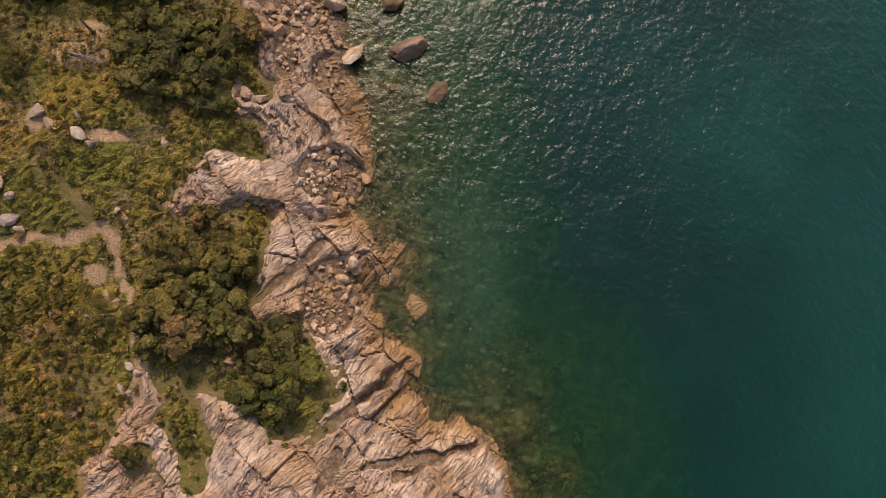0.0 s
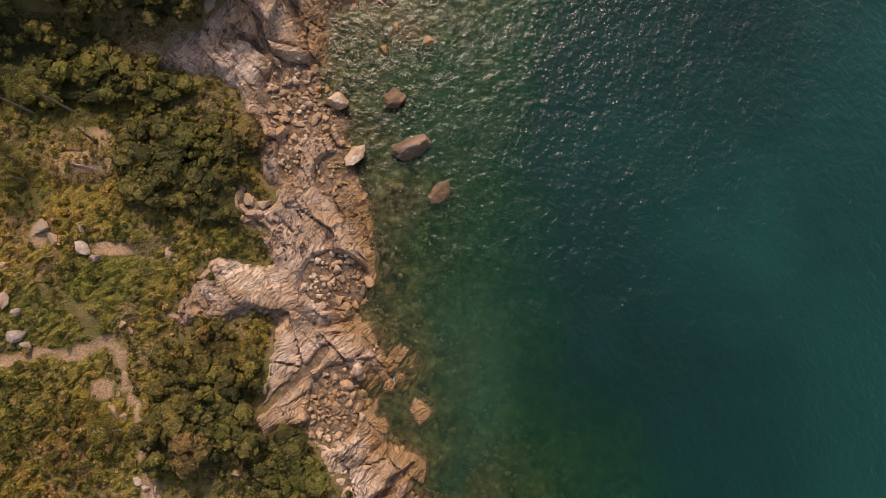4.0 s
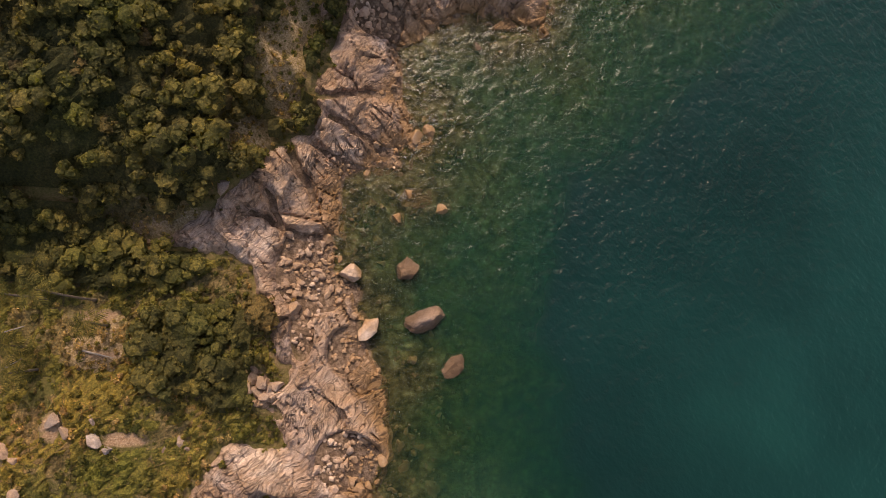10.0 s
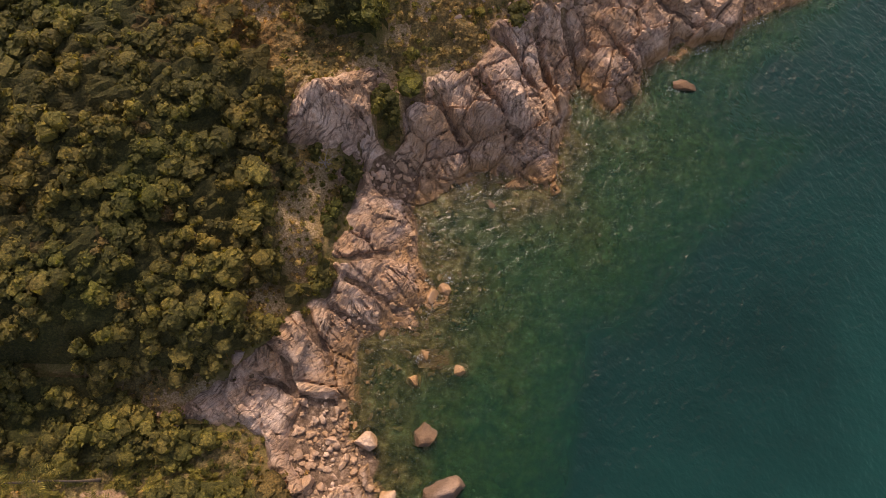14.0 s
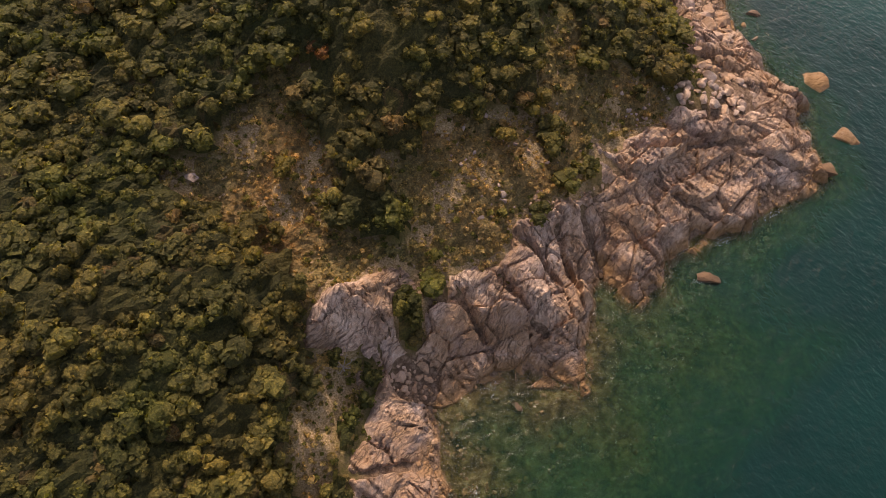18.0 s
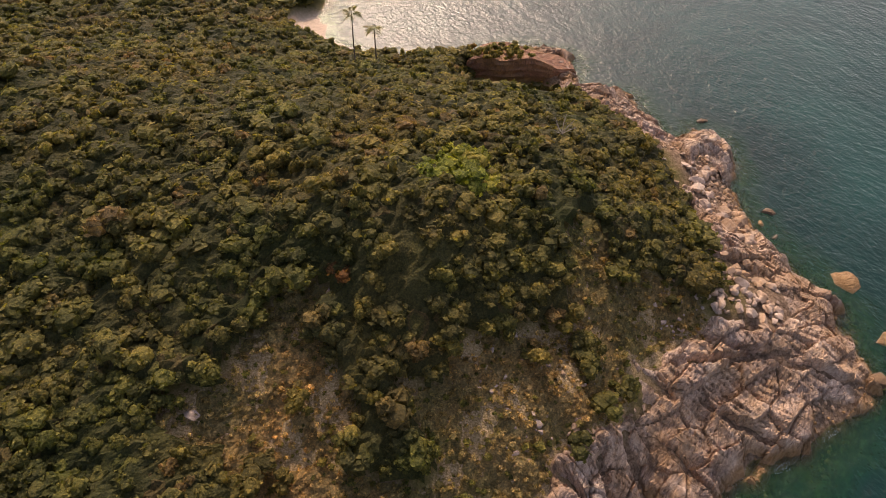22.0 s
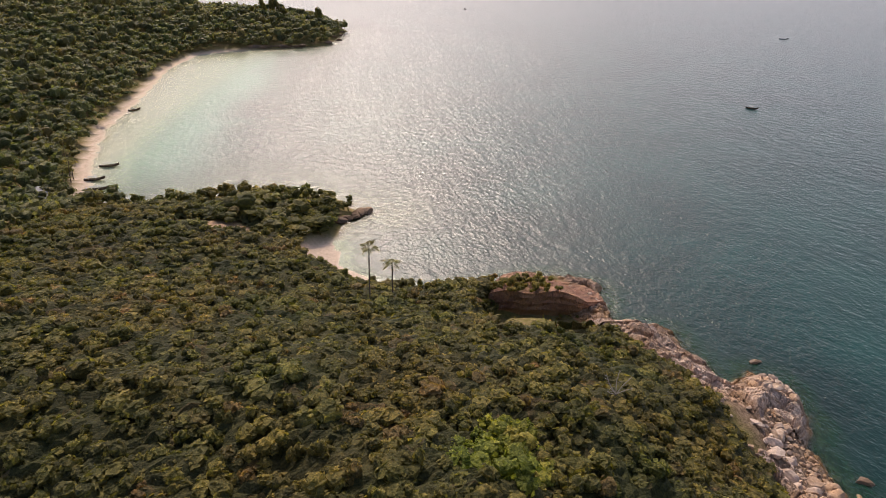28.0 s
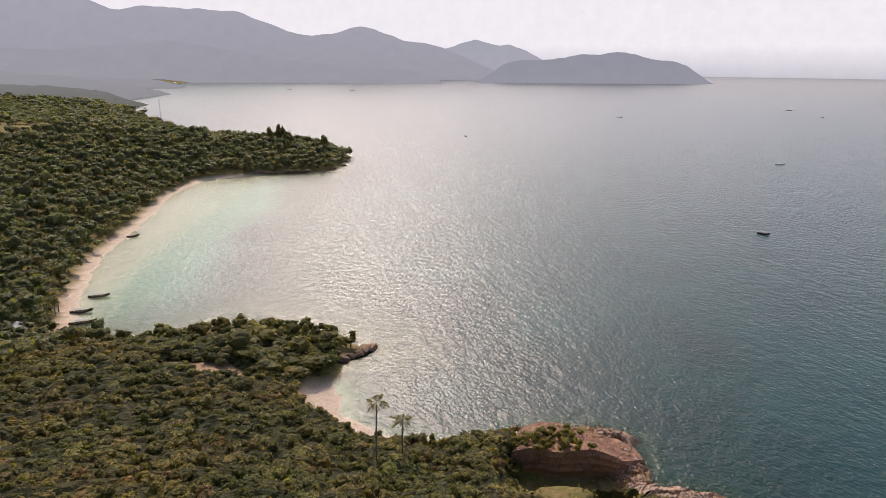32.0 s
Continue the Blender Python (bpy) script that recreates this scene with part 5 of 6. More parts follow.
x, y, r = scatter(-150, 62, -40, 330, 2.75, 21)
z, d = height(x, y)
for hx, hy in [(-21.4, 158.6), (-21.8, 151.3), (-20.5, 147.6), (-20, 154.2), (-52.1, 129.3), (-59.4, 105.6), (-43.1, 106.8), (6.9, 171), (-39.6, 69.4), (-63.7, 72.4)]:
    z = np.where(np.hypot(x - hx, y - hy) < 2.6, 1e6, z)      # no tree in front of the hillside rocks
ok = (z < 1e5) & (r.uniform(size=x.size) < wood_cover(x, y, d)) & (d > 3) & ~(np.hypot((x - 2) / 7.0, (y - 242.5) / 4.2) < 1) & ~((y > 254.5) & (y < 290) & (x > -6)) & ~((y > 248.5) & (y < 256) & (x > -4) & (x < 9))
x, y, z = x[ok], y[ok], z[ok]
rad = np.clip(np.exp(r.normal(0.80, 0.30, x.size)), 1.1, 3.9)
rad = rad * np.where(np.hypot((x + 72) / 26, (y - 322) / 20) < 1, 1.8, 1.0)
hf = r.uniform(0.75, 1.25, x.size) * np.where((y > 68) & (y < 110), 1.05, 1.0) * np.clip(1.75 / rad, 0.55, 1.3)
turn, tint = r.uniform(0, 6.28, x.size), r.uniform(0, 1, x.size)
rad = rad * (1 - 0.35 * ((y > 228) & (y < 257) & (x > -9) & (x < 20)))
inbed = bed_amount(x, y) > 0.3
rad = np.where(inbed, np.clip(rad, 1.2, 2.2), rad * 0.95)
hf = hf * (1 + 0.15 * smooth(66, 76, y) * smooth(200, 170, y))

# the trees that stand nearest under the flight, each a thing of its own
single = (x > -74) & (x < -20) & (y > -12) & (y < 84)
pick = np.flatnonzero(single)[:290]
chosen = np.zeros(x.size, bool)
chosen[pick] = True
CROWN_MESH, TRUNK_MESH = [], []
for i, (v, f) in enumerate(NEAR):
    CROWN_MESH.append(mesh_from("crown", v, f, LEAF, smooth_shade=True, attrs={"tint": np.full(len(v), 0.0)}))
    tv, tf = trunk_shape(30 + i)
    TRUNK_MESH.append(mesh_from("trunk", tv, tf, BARK, smooth_shade=True))
for i in pick:
    k = int(i) % len(NEAR)
    t = new("tree")
    t.matrix_basis = Matrix.LocRotScale((float(x[i]), float(y[i]), float(z[i]) - 0.1), Euler((0, 0, float(turn[i]))), (float(rad[i]), float(rad[i]), float(rad[i] * hf[i])))
    child("trunk", TRUNK_MESH[k], t)
    child("crown", CROWN_MESH[k], t)
    tagged(t, "small broadleaved tree with a dense dark green crown", "tree", "trees of the groves")
rest = ~chosen
t = new("tree")
t.matrix_basis = Matrix.LocRotScale((-32, 151.5, ground_at(-32, 151.5)), None, (2.4, 2.4, 2.6))
v, f = NEAR[4]
child("trunk", TRUNK_MESH[4], t)
child("crown", mesh_from("crown", v, f, RUSTLEAF, smooth_shade=True, attrs={"tint": np.full(len(v), 0.2)}), t)
tagged(t, "small tree with withered rust-red leaves on the hillside", "tree")
rest = rest & (np.hypot(x + 32, y - 151) > 2.6)
glade = rest & (np.hypot((x + 12.5) / 7, (y - 175) / 9) + (fbm(x / 4.0, y / 4.0, 12, 2) - 0.5) * 0.6 < 1)
rest = rest & ~glade
rows = np.stack([x, y, z - 0.1, rad, hf, turn, tint], -1)
merge("woodland", NEAR, rows[glade], FRESHLEAF, "patch of fresh light green trees on the hill", "woods", True)
near = rest & (y < 165) & (x > -88)
merge("woodland", NEAR, rows[near], LEAF, "closed tropical wood of dark and olive green crowns on the slope", "woods", True)
hidden = rest & ((x < -95) & (y < 120))
back = rest & ~near & ~hidden
merge("woodland", MID, rows[back], LEAF, "dense green tropical wood running down to the beach", "woods", True)
merge("woodland", FARC, rows[hidden], LEAF, "tropical wood at the back of the slope", "woods", True)

# woods round the bay and on its headland, ever coarser with distance
for x0, x1, y0, y1, step, big in [(-255, -150, 150, 345, 4.9, 1.5), (-420, -255, 150, 345, 9.0, 1.5), (-480, -165, 345, 690, 6.2, 1.55), (-420, -112, 690, 940, 7.0, 1.5), (-170, -40, 318, 362, 3.2, 1.5), (-900, -480, 300, 1350, 11.0, 2.5), (-480, -240, 940, 1250, 12, 2.4), (-1500, -560, 1250, 2000, 21, 2.4)]:
    x, y, r = scatter(x0, x1, y0, y1, step, int(-x0))
    z, d = height(x, y)
    ok = (d > 2.5) & (sand_zone(x, y, d) < 0.05) & (soil_amount(x, y) < 0.5)
    ok &= ~((x > -150) & (y < 330)) & ~((x < -150) & (x > -170) & (x0 > -200))
    n = x.size
    rows = np.stack([x, y, z - 0.2, step * (0.66 if step < 10 else 0.58) * r.uniform(0.7, 1.4, n), r.uniform(0.7, 1.2, n) * (1.0 if step < 10 else 0.5), r.uniform(0, 6.28, n), r.uniform(0, 0.9, n)], -1)[ok]
    merge("woodland", VFAR if step > 8 else FARC if step > 4 else MID, rows, HAZYLEAF if step > 4 else LEAF, "dark green coastal wood behind the bay", "woods", step < 4)

# understorey: the closed lower leaf layer between the crowns
ux, uy = np.arange(-125, 62, 0.95), np.arange(-20, 335, 0.95)
UX, UY = np.meshgrid(ux, uy)
UZ, UD = height(UX, UY)
cover = wood_cover(UX, UY, UD) * smooth(2.5, 5, UD)
UZ = UZ + cover * (1.9 - 0.65 * smooth(150, 185, UY) + 1.9 * fbm(UX / 2.2, UY / 2.2, 88, 3) + 0.9 * hash2(UX, UY, 91) - 0.4) * (1 - 0.6 * np.maximum(bed_amount(UX, UY), 0.7 * grove(UX, UY))) - 0.6 * (1 - cover)
f = grid_faces(len(uy), len(ux))
f = f[(cover > 0.35).ravel()[f].all(1) & ~((np.hypot((UX - 2) / 7.0, (UY - 242.5) / 4.2) < 1) | ((UY > 254.5) & (UY < 290) & (UX > -6)) | ((UY > 248.5) & (UY < 256) & (UX > -4) & (UX < 9))).ravel()[f].any(1)]
used, inv = np.unique(f, return_inverse=True)
under = new("undergrowth", mesh_from("undergrowth", np.stack([UX, UY, UZ], -1).reshape(-1, 3)[used], inv.reshape(-1, 4), LEAF,
            attrs={"tint": (0.15 + 0.7 * fbm(UX / 5.0, UY / 5.0, 14, 2)).ravel()[used]}))
tagged(under, "dense green undergrowth filling the gaps of the wood", "undergrowth", kind="stuff")

# low scrub
x, y, r = scatter(-84, 60, -42, 280, 1.15, 33)
z, d = height(x, y)
open_ = smooth(0.0, 2.5, d - rock_width(x, y) + 1.0) * (1 - soil_amount(x, y)) * (1 - grove(x, y) * 0.7)
patchy = smooth(0.40, 0.60, fbm(x / 7.0, y / 7.0, 66, 3))
south = smooth(70, 62, y)
thicket = np.maximum(1 - smooth(0.7, 1.2, np.hypot((x + 62) / 13, (y - 1) / 12)), 1 - smooth(0.7, 1.2, np.hypot((x + 63) / 12, (y + 14) / 12)))
patchy = np.maximum(patchy, thicket)
dryz = dry_amount(x, y)
fringe = bell(d - rock_width(x, y), 0 * x, 0.8, 0, 2.2, 1) * (0.25 + 0.75 * (fbm(x / 4.0, y / 4.0, 29, 2) > 0.5))
chance = fringe * 0.9 + open_ * (south * (0.35 + 0.65 * patchy) * (1 - 0.5 * dryz) + dryz * 0.92 + (1 - south) * 0.06) * (1 - (sand_zone(x, y, d) > 0.05))
ok = (r.uniform(size=x.size) < chance) & (d > 2.5)
n = x.size
rows = np.stack([x, y, z - 0.15, np.clip(np.exp(r.normal(-0.45, 0.35, n)), 0.3, 1.3) * (1 + 0.35 * thicket), r.uniform(0.6, 1.2, n), r.uniform(0, 6.28, n), r.uniform(0, 1, n)], -1)
isdry = (dryz > 0.35) & (r.uniform(size=n) < 0.72) | (r.uniform(size=n) < 0.18)
merge("scrub", BUSH, rows[ok & ~isdry], SCRUB, "low yellow-green scrub on the open slope", "scrub")
merge("scrub", BUSH, rows[ok & isdry], DRYLEAF, "low dry brown scrub and grass tussocks", "scrub")


def ground_cover(x0, x1, y0, y1, dry, label):
    """A ragged low sheet of leaves or dry tussocks over the open ground."""
    cx, cy = np.arange(x0, x1, 0.7), np.arange(y0, y1, 0.7)
    X, Y = np.meshgrid(cx, cy)
    X = X + (hash2(X * 7.1, Y * 3.3, 4) - 0.5) * 0.45
    Y = Y + (hash2(X * 5.7, Y * 2.9, 6) - 0.5) * 0.45
    Z, D = height(X, Y)
    free = smooth(0.0, 2.0, D - rock_width(X, Y) + 0.8) * (1 - soil_amount(X, Y)) * (1 - 0.4 * grove(X, Y))
    dz = dry_amount(X, Y)
    n = fbm(X / 5.5, Y / 5.5, 121 if dry else 66, 3)
    if dry:
        cov = free * np.maximum(smooth(0.42, 0.54, n), smooth(0.25, 0.6, dz) * smooth(0.30, 0.42, n)) * np.maximum(smooth(70, 64, Y), smooth(0.2, 0.5, dz))
        Z = Z - 0.35 + cov * (0.35 + 0.7 * hash2(X * 3.7, Y * 9.1, 12) * fbm(X / 1.2, Y / 1.2, 55, 3))
    else:
        cov = free * smooth(0.28, 0.42, n) * (1 - 0.85 * dz) * np.maximum(smooth(70, 64, Y), smooth(0.2, 0.5, dz) * 0.8)
        Z = Z - 0.40 + cov * (0.40 + 1.3 * hash2(X * 3.1, Y * 8.3, 15) * fbm(X / 1.5, Y / 1.5, 59, 3))
    f = grid_faces(len(cy), len(cx))
    f = f[(cov > 0.12).ravel()[f].all(1)]
    used, inv = np.unique(f, return_inverse=True)
    ob = new("ground_cover", mesh_from("ground_cover", np.stack([X, Y, Z], -1).reshape(-1, 3)[used], inv.reshape(-1, 4), DRYLEAF if dry else SCRUB, smooth_shade=False,
             attrs={"tint": (0.8 * hash2(X * 1.7, Y * 2.3, 18)).ravel()[used]}))
    tagged(ob, label, "ground cover", kind="stuff")


ground_cover(-86, -18, -42, 72, False, "knee-high yellow-green ground cover on the open slope")
ground_cover(-86, -18, -42, 72, True, "dry brown grass tussocks on the open slope")
ground_cover(-52, 42, 104, 176, False, "thin green ground cover on the dry hillside")
ground_cover(-52, 42, 104, 176, True, "dry brown grass on the stony hillside")


# scrub on the flat top of the red knob
x, y, r = scatter(-8, 20, 263, 277, 2.1, 35)
ok = (np.hypot((x - 1) / 9.5, (y - 268.5) / 5.5) < 1) | (r.uniform(size=x.size) < 0.15) & (x < 15)
n = x.size
rows = np.stack([x, y, knob_top(x, y) - 0.6, r.uniform(1.0, 1.9, n), r.uniform(0.8, 1.2, n), r.uniform(0, 6.28, n), r.uniform(0, 1, n)], -1)
merge("scrub", MID, rows[ok], SCRUB, "low green scrub capping the red knob", "scrub")


# tall open-crowned trees on the headland
for i, (x, y, h) in enumerate([(-208, 800, 24), (-200, 806, 27), (-194, 801, 22), (-150, 800, 20), (-215, 790, 18), (-186, 796, 17)]):
    t = new("tall_tree")
    t.matrix_basis = Matrix.LocRotScale((x, y, ground_at(x, y) - 0.2), Euler((0, 0, i * 1.3)), (4.2, 4.2, h / 2.1))
    child("trunk", TRUNK_MESH[i % 6], t)
    child("crown", CROWN_MESH[i % 6], t)
    tagged(t, "tall feathery dark tree rising above the headland wood", "tree", "tall trees of the headland")


def dead_tree(x, y, tall, turn, label):
    """A bare bleached tree: a bent stem and forked boughs."""
    r = random.Random(int(x * 3 + y))
    t = new("dead_tree")
    t.matrix_basis = pose(x, y, ground_at(x, y) - 0.2, 0, 0, turn)

    def limb(name, a, b, ra, rb, parent):
        d = (b - a).normalized()
        u = d.cross(Vector((0.3, 0.8, 0.1))).normalized()
        w = d.cross(u)
        mid = (a + b) / 2 + u * (b - a).length * 0.06
        rings = [[p + q * (math.cos(k * 1.0472) * u + math.sin(k * 1.0472) * w) for k in range(7)] for p, q in ((a, ra), (mid, (ra + rb) / 2), (b, rb))]
        return part(name, loft(rings), DEADWOOD, parent)

    fork = Vector((0.2, 0.1, tall * 0.45))
    limb("trunk", Vector((0, 0, 0)), fork, 0.16, 0.11, t)
    for i in range(6):
        a = i * 1.05 + r.uniform(-0.3, 0.3)
        tip = fork + Vector((tall * 0.42 * math.cos(a), tall * 0.42 * math.sin(a), tall * r.uniform(0.3, 0.55)))
        bough = limb("bough", fork, tip, 0.08, 0.04, t)
        for j in range(3):
            s = fork.lerp(tip, 0.5 + 0.2 * j)
            limb("twig", s, s + Vector((r.uniform(-1, 1), r.uniform(-1, 1), r.uniform(0.3, 1))) * tall * 0.16, 0.035, 0.012, bough)
    return tagged(t, label, "dead tree")


def fallen_log(x, y, length, turn, label):
    z = ground_at(x, y)
    bm = loft([[(px_, q * math.cos(k * 0.898), 0.25 + q * math.sin(k * 0.898)) for k in range(8)] for px_, q in ((0, 0.20), (length * 0.35, 0.16), (length * 0.7, 0.12), (length, 0.05))])
    me = bpy.data.meshes.new("fallen_log")
    bm.to_mesh(me)
    bm.free()
    me.materials.append(DEADWOOD)
    ob = new("fallen_log", me)
    ob.matrix_basis = pose(x, y, z, 0, 0, turn)
    return tagged(ob, label, "log", "fallen logs")


# ---------------------------------------------------------------- palms
def frond_mesh(name, length):
    v, f = [], []
    n = 11
    for i in range(n + 1):
        t = i / n
        v.append((0.05 - 0.04 * t, t * length, length * (0.42 * t - 0.85 * t * t)))
        v.append((-0.05 + 0.04 * t, t * length, length * (0.42 * t - 0.85 * t * t)))
    for i in range(n):
        f.append((2 * i, 2 * i + 1, 2 * i + 3, 2 * i + 2))
    for i in range(2, n):
        t = i / n
        y0, z0 = t * length, length * (0.42 * t - 0.85 * t * t)
        w = length * 0.30 * math.sin(math.pi * min(1, 0.18 + t * 0.9))
        for s in (-1, 1):
            b = len(v)
            v += [(0, y0, z0), (s * w * 0.5, y0 + w * 0.30, z0 - w * 0.10), (s * w, y0 + w * 0.55, z0 - w * 0.45), (s * w * 0.5, y0 + w * 0.10, z0 - w * 0.16)]
            f.append((b, b + 1, b + 2, b + 3))
    return mesh_from(name, v, f, PALMLEAF, attrs={"tint": np.full(len(v), 0.3)})


FROND = frond_mesh("frond", 3.6)


def palm_tree(x, y, tall, lean, turn, label, fronds=15):
    z = ground_at(x, y)
    p = new("palm_tree")
    p.matrix_basis = pose(x, y, z - 0.2, 0, 0, turn)
    v, f, seg, sides = [], [], 9, 8
    for i in range(seg + 1):
        t = i / seg
        rr = 0.22 - 0.10 * t + (0.10 if i == 0 else 0) + (0.02 if i % 2 else 0)
        for k in range(sides):
            a = 2 * math.pi * k / sides
            v.append((lean * t * t + rr * math.cos(a), rr * math.sin(a), tall * t))
    for i in range(seg):
        for k in range(sides):
            k2 = (k + 1) % sides
            f.append((i * sides + k, i * sides + k2, (i + 1) * sides + k2, (i + 1) * sides + k))
    child("trunk", mesh_from("trunk", v, f, BARK, smooth_shade=True), p, "slender ringed grey palm trunk")
    rr = random.Random(int(x * 7 + y))
    for i in range(fronds):
        o = child("frond", FROND, p)
        o.matrix_basis = pose(lean, 0, tall, rr.uniform(-38, 30), 0, i * 360 / fronds * 2.4 + rr.uniform(-10, 10)) @ Matrix.Diagonal((1, rr.uniform(0.85, 1.1), 1, 1))
    return tagged(p, label, "palm tree", "coconut palms")


palm_tree(-59.5, 52.5, 12, 2.5, 160, "leaning coconut palm over the dry slope")
palm_tree(-66.5, 52.5, 11, 2.0, 170, "coconut palm with a bare trunk over the slope")
palm_tree(-66.5, 41.5, 6, 1.0, 200, "short coconut palm among dry scrub")
palm_tree(-57.0, 48.5, 6, 0.5, 90, "short yellowing coconut palm among dry scrub")
palm_tree(-69.0, 45.0, 5, 0.6, 20, "short coconut palm among dry scrub")
palm_tree(-51.5, 5.0, 3.5, 0.3, 300, "young palm beside the footpath")
palm_tree(-77.0, 50.0, 10, 2.0, 185, "leaning coconut palm over the dry slope")
palm_tree(-40.0, 249.0, 29.5 - ground_at(-40, 249), 1.5, 80, "tall coconut palm behind the small beach")
palm_tree(-34.4, 254.5, 23.6 - ground_at(-34.4, 254.5), -1.2, 100, "tall coconut palm behind the small beach")
for i in range(9):
    palm_tree(-176 - 3.2 * i + 2 * math.sin(i * 5), 345 + 6.5 * i, 9 + 2 * math.sin(i * 3), 1.5, 20 * i, "coconut palm at the back of the long beach", 11)


# ---------------------------------------------------------------- boats
def loft(sections, close=True):
    """A hull or tube through rings of equal size, as a bmesh."""
    bm = bmesh.new()
    rings = [[bm.verts.new(p) for p in ring] for ring in sections]
    for a, b in zip(rings, rings[1:]):
        for k in range(len(a) - 1):
            bm.faces.new((a[k], a[k + 1], b[k + 1], b[k]))
    if close:
        for ring in (rings[0], rings[-1]):
            try:
                bm.faces.new(ring)
            except ValueError:
                pass
    bmesh.ops.recalc_face_normals(bm, faces=bm.faces)
    return bm


def box(bm, x0, x1, y0, y1, z0, z1):
    m = Matrix.LocRotScale(((x0 + x1) / 2, (y0 + y1) / 2, (z0 + z1) / 2), None, (x1 - x0, y1 - y0, z1 - z0))
    bmesh.ops.create_cube(bm, size=1.0, matrix=m)
    return bm


def longtail_boat(x, y, z, turn, length, label, awning=True, hull_paint=HULL):
    b = new("longtail_boat")
    b.matrix_basis = pose(x, y, z, 0, 0, turn)
    outer, n = [], 14
    for i in range(n + 1):
        t = i / n
        w = 0.95 * math.sin(math.pi * min(1, 0.16 + 0.84 * (1 - t))) ** 0.6 * (1 - max(0, t - 0.75) * 3.2)
        w = max(w, 0.06)
        lift = 1.9 * max(0, t - 0.62) ** 1.6 * 2.6 + 0.25 * max(0, 0.2 - t)
        xx = (t - 0.5) * length
        outer.append([(xx, -w, 0.72 + lift), (xx, -w * 0.8, 0.15 + lift * 0.8), (xx, -w * 0.35, -0.12 + lift * 0.7), (xx, w * 0.35, -0.12 + lift * 0.7),
                      (xx, w * 0.8, 0.15 + lift * 0.8), (xx, w, 0.72 + lift), (xx, w * 0.86, 0.70 + lift), (xx, w * 0.7, 0.22 + lift * 0.8), (xx, -w * 0.7, 0.22 + lift * 0.8), (xx, -w * 0.86, 0.70 + lift), (xx, -w, 0.72 + lift)])
    part("hull", loft(outer), hull_paint, b)
    bm = bmesh.new()
    for i in range(4):
        box(bm, -0.3 * length + i * length * 0.16, -0.3 * length + i * length * 0.16 + 0.28, -0.72, 0.72, 0.50, 0.56)
    part("thwarts", bm, DEADWOOD, b)
    if awning:
        part("awning", loft([[(xx, -0.95, 1.75), (xx, -0.5, 1.95), (xx, 0.0, 2.02), (xx, 0.5, 1.95), (xx, 0.95, 1.75), (xx, 0.5, 1.90), (xx, -0.5, 1.90), (xx, -0.95, 1.75)] for xx in (-0.28 * length, 0.0, 0.16 * length)]), CANVAS, b, "faded canvas awning")
        for px_ in (-0.26, 0.14):
            for s in (-0.85, 0.85):
                part("post", box(bmesh.new(), px_ * length - 0.03, px_ * length + 0.03, s - 0.03, s + 0.03, 0.5, 1.80), DEADWOOD, b)
    e = part("engine", box(bmesh.new(), -0.46 * length, -0.40 * length, -0.25, 0.25, 0.85, 1.3), STEEL, b)
    part("propeller_shaft", loft([[(-0.46 * length, -0.03, 1.05), (-0.46 * length, 0.03, 1.05), (-0.46 * length, 0.0, 1.12)], [(-0.78 * length, -0.03, 0.0), (-0.78 * length, 0.03, 0.0), (-0.78 * length, 0.0, 0.07)]]), STEEL, e)
    return tagged(b, label, "boat", "longtail boats")


longtail_boat(-179.5, 389, 0.05, 12, 9.0, "dark wooden longtail boat moored off the long beach")
longtail_boat(-177.5, 371, 0.15, 14, 9.0, "dark wooden longtail boat nosed onto the sand")
longtail_boat(-170.5, 359.5, 0.1, 16, 10.5, "dark wooden longtail boat at the beach's end")
longtail_boat(-211, 488, 0.1, 25, 7, "small dark boat drawn up at the tide line", False)
longtail_boat(177, 498, -0.05, -40, 7.5, "longtail boat with an awning anchored off the bay")
longtail_boat(331, 769, -0.05, -12, 9, "white boat anchored far off the bay", True, HULLWHITE)
longtail_boat(749, 1520, -0.05, 5, 16, "long dark boat anchored on the open sea")
longtail_boat(714, 1337, -0.05, 30, 10, "small boat on the open sea")
longtail_boat(320, 1330, -0.05, -15, 12, "small white boat on the open sea", True, HULLWHITE)
longtail_boat(12, 1009, -0.05, 110, 9, "small boat in the sun's glitter", False)
longtail_boat(-560, 2400, -0.05, 0, 18, "boat moored in the wide bay")
longtail_boat(-330, 2350, -0.05, 10, 18, "boat moored in the wide bay")


dead_tree(10.5, 196.0, 6.5, 20, "bare bleached tree standing above the green wood")
dead_tree(-27.5, 104.0, 4.0, 80, "small bare grey tree at the rock edge")
fallen_log(-76, 46, 7, 18, "pale fallen palm trunk on dry ground")
fallen_log(-74, 40, 6, 32, "pale fallen palm trunk on dry ground")
fallen_log(-60, 44.5, 5, -12, "pale fallen palm trunk on dry ground")
fallen_log(-54, 3.2, 5, 5, "bleached log lying across the footpath")


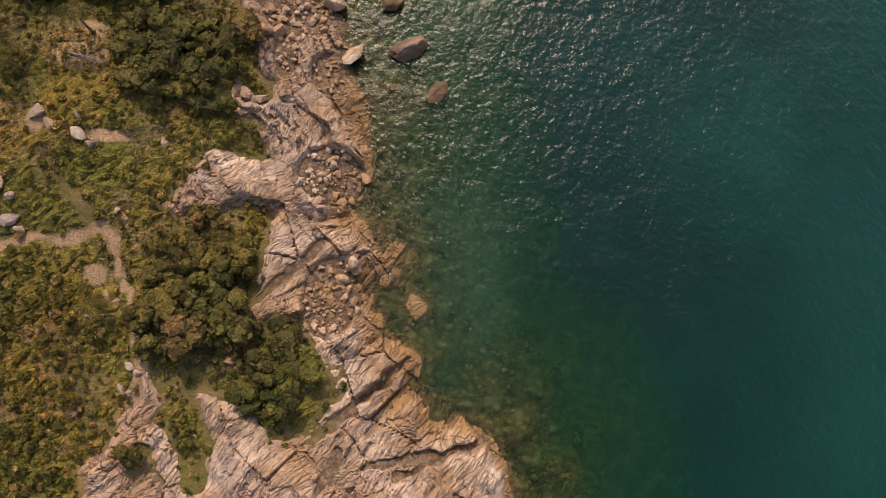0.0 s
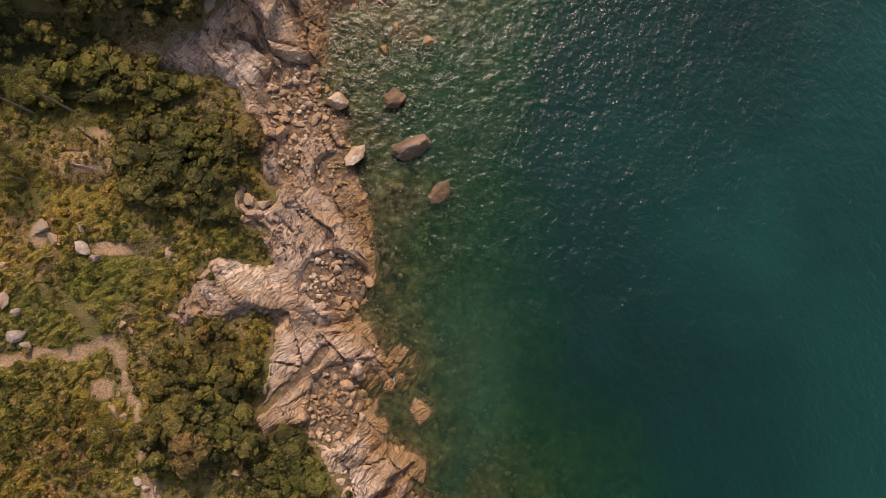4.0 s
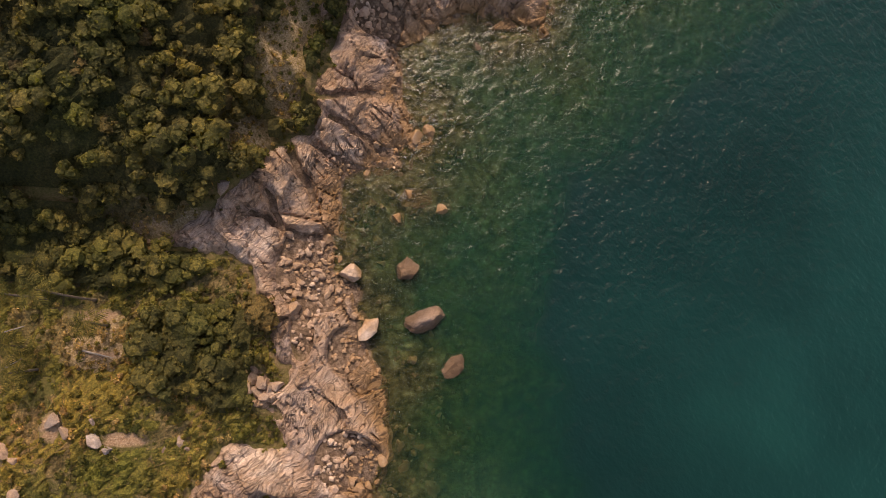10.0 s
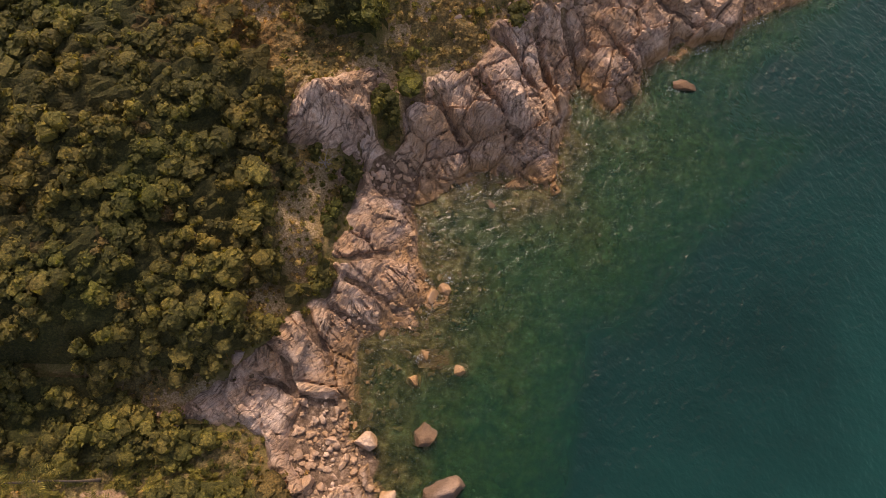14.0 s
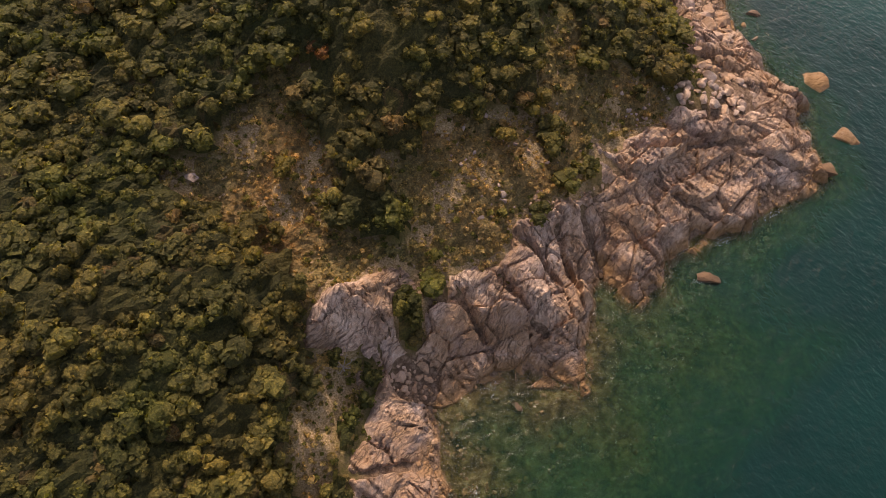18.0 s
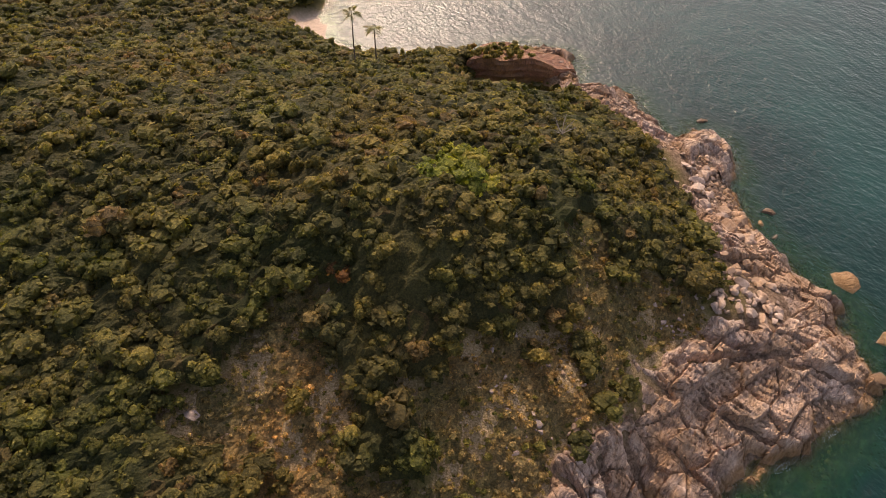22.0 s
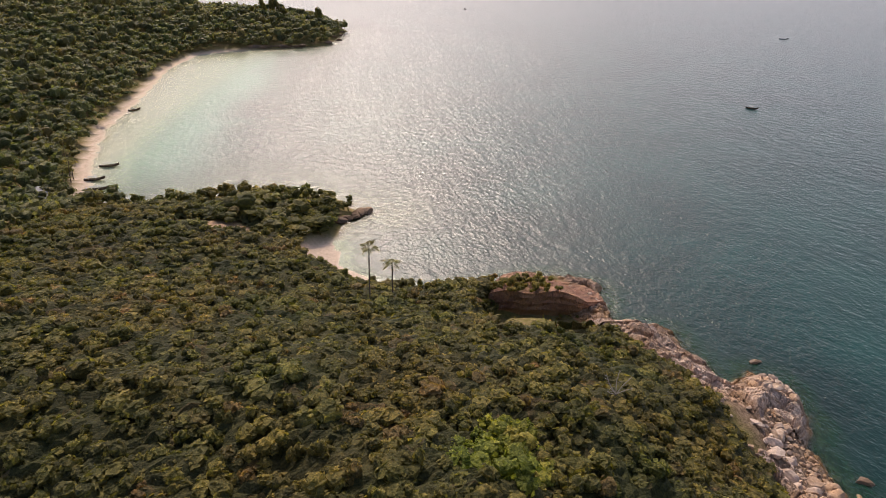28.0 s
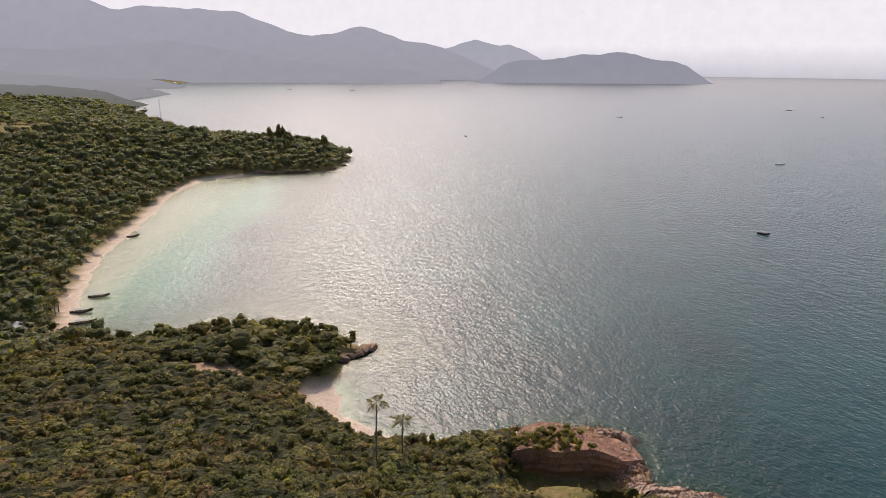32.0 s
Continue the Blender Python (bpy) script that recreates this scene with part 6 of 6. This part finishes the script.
# ---------------------------------------------------------------- houses, mast
def house(x, y, turn, w, l, h, label, roofing=ROOFING):
    z = ground_at(x, y)
    b = new("house")
    b.matrix_basis = pose(x, y, z - 0.1, 0, 0, turn)
    part("wall", box(bmesh.new(), -w / 2, w / 2, -l / 2, l / 2, 0, h), PLASTER, b)
    bm = bmesh.new()
    e, rise = 0.6, w * 0.28
    pts = [(-w / 2 - e, h - 0.1), (0, h + rise), (w / 2 + e, h - 0.1), (w / 2 + e, h + 0.05), (0, h + rise + 0.18), (-w / 2 - e, h + 0.05)]
    a = [bm.verts.new((px_, -l / 2 - e, pz_)) for px_, pz_ in pts]
    c = [bm.verts.new((px_, l / 2 + e, pz_)) for px_, pz_ in pts]
    for k in range(6):
        bm.faces.new((a[k], a[(k + 1) % 6], c[(k + 1) % 6], c[k]))
    bm.faces.new(a)
    bm.faces.new(c[::-1])
    bmesh.ops.recalc_face_normals(bm, faces=bm.faces)
    part("roof", bm, roofing, b)
    for s in (-1, 1):
        part("window", box(bmesh.new(), s * w * 0.25 - 0.5, s * w * 0.25 + 0.5, -l / 2 - 0.04, -l / 2 + 0.02, h * 0.4, h * 0.75), HULL, b)
    part("door", box(bmesh.new(), -0.45, 0.45, -l / 2 - 0.05, -l / 2 + 0.02, 0.1, 2.1), HULL, b)
    return tagged(b, label, "house", "houses by the shore")


house(-180, 334, 20, 7, 9, 4.0, "low hut with a weathered grey-green sheet roof under trees")
for i in range(12):
    house(-1130 + 38 * i + 30 * math.sin(i * 4), 2790 + 85 * i, 25 * i, 14, 20, 6, "pale village house by the far beach", PLASTER)


def mast(x, y, tall):
    b = new("radio_mast")
    b.matrix_basis = pose(x, y, ground_at(x, y), 0, 0, 0)
    feet = [(1.1 * math.cos(2.094 * k), 1.1 * math.sin(2.094 * k)) for k in range(3)]
    for fx, fy in feet:
        part("leg", loft([[(fx - 0.12, fy, 0), (fx + 0.12, fy, 0), (fx, fy + 0.16, 0)], [(fx * 0.35 - 0.08, fy * 0.35, tall), (fx * 0.35 + 0.08, fy * 0.35, tall), (fx * 0.35, fy * 0.35 + 0.1, tall)]]), STEEL, b)
    n = 14
    for i in range(n):
        t0, t1 = i / n, (i + 1) / n
        for k in range(3):
            a, c = feet[k], feet[(k + 1) % 3]
            s0, s1 = 1 - 0.65 * t0, 1 - 0.65 * t1
            part("brace", loft([[(a[0] * s0, a[1] * s0, t0 * tall), (a[0] * s0 + 0.07, a[1] * s0, t0 * tall), (a[0] * s0, a[1] * s0, t0 * tall + 0.1)],
                                [(c[0] * s1, c[1] * s1, t1 * tall), (c[0] * s1 + 0.07, c[1] * s1, t1 * tall), (c[0] * s1, c[1] * s1, t1 * tall + 0.1)]]), STEEL, b)
    tagged(b, "tall pale lattice radio mast above the trees", "mast")


mast(-444, 1073, 40)


# ---------------------------------------------------------------- white water
def foam(x, y, w, l, turn, seed):
    r = np.random.default_rng(seed)
    bm = bmesh.new()
    for _ in range(48):
        a, q = r.uniform(0, 6.28), r.uniform() ** 0.7
        cx, cy, s = w * 0.8 * q * math.cos(a), l * 0.8 * q * math.sin(a), r.uniform(0.02, 0.09)
        n = 7
        top = bm.verts.new((cx, cy, 0.05 + 0.05 * r.uniform()))
        ring = [bm.verts.new((cx + s * r.uniform(0.6, 1.4) * math.cos(6.283 * k / n), cy + s * r.uniform(0.6, 1.4) * math.sin(6.283 * k / n), -0.02)) for k in range(n)]
        for k in range(n):
            bm.faces.new((ring[k], ring[(k + 1) % n], top))
    me = bpy.data.meshes.new("foam")
    bm.to_mesh(me)
    bm.free()
    me.materials.append(FOAM)
    ob = new("foam", me)
    ob.matrix_basis = pose(x, y, 0.03, 0, 0, turn)
    tagged(ob, "patch of white foam where the swell breaks on rock", "foam", kind="stuff")


for i, (fx, fy, fw, fl, ft) in enumerate([(-9.5, 80.5, 1.2, 3.0, -30), (-6, 86, 1.2, 1.6, 0), (-10.5, 72, 2.4, 1.4, 0), (-3, 103.5, 2.2, 2.0, 0), (13, 106, 2.4, 3.2, 20), (36, 131.5, 1.0, 3.5, -60), (45, 133.5, 3.0, 1.0, 20),
                                          (79, 160, 1.8, 3.5, 0), (77, 177, 2.0, 3.5, 20), (8, 113, 1.2, 3.0, 40), (57, 140, 3.5, 1.0, 30), (-9.3, 10.5, 1.6, 0.7, 40), (68, 226, 2.0, 4.0, 10), (39, 124.5, 2.5, 0.8, -10)]):
    foam(fx, fy, fw, fl, ft, 900 + i)
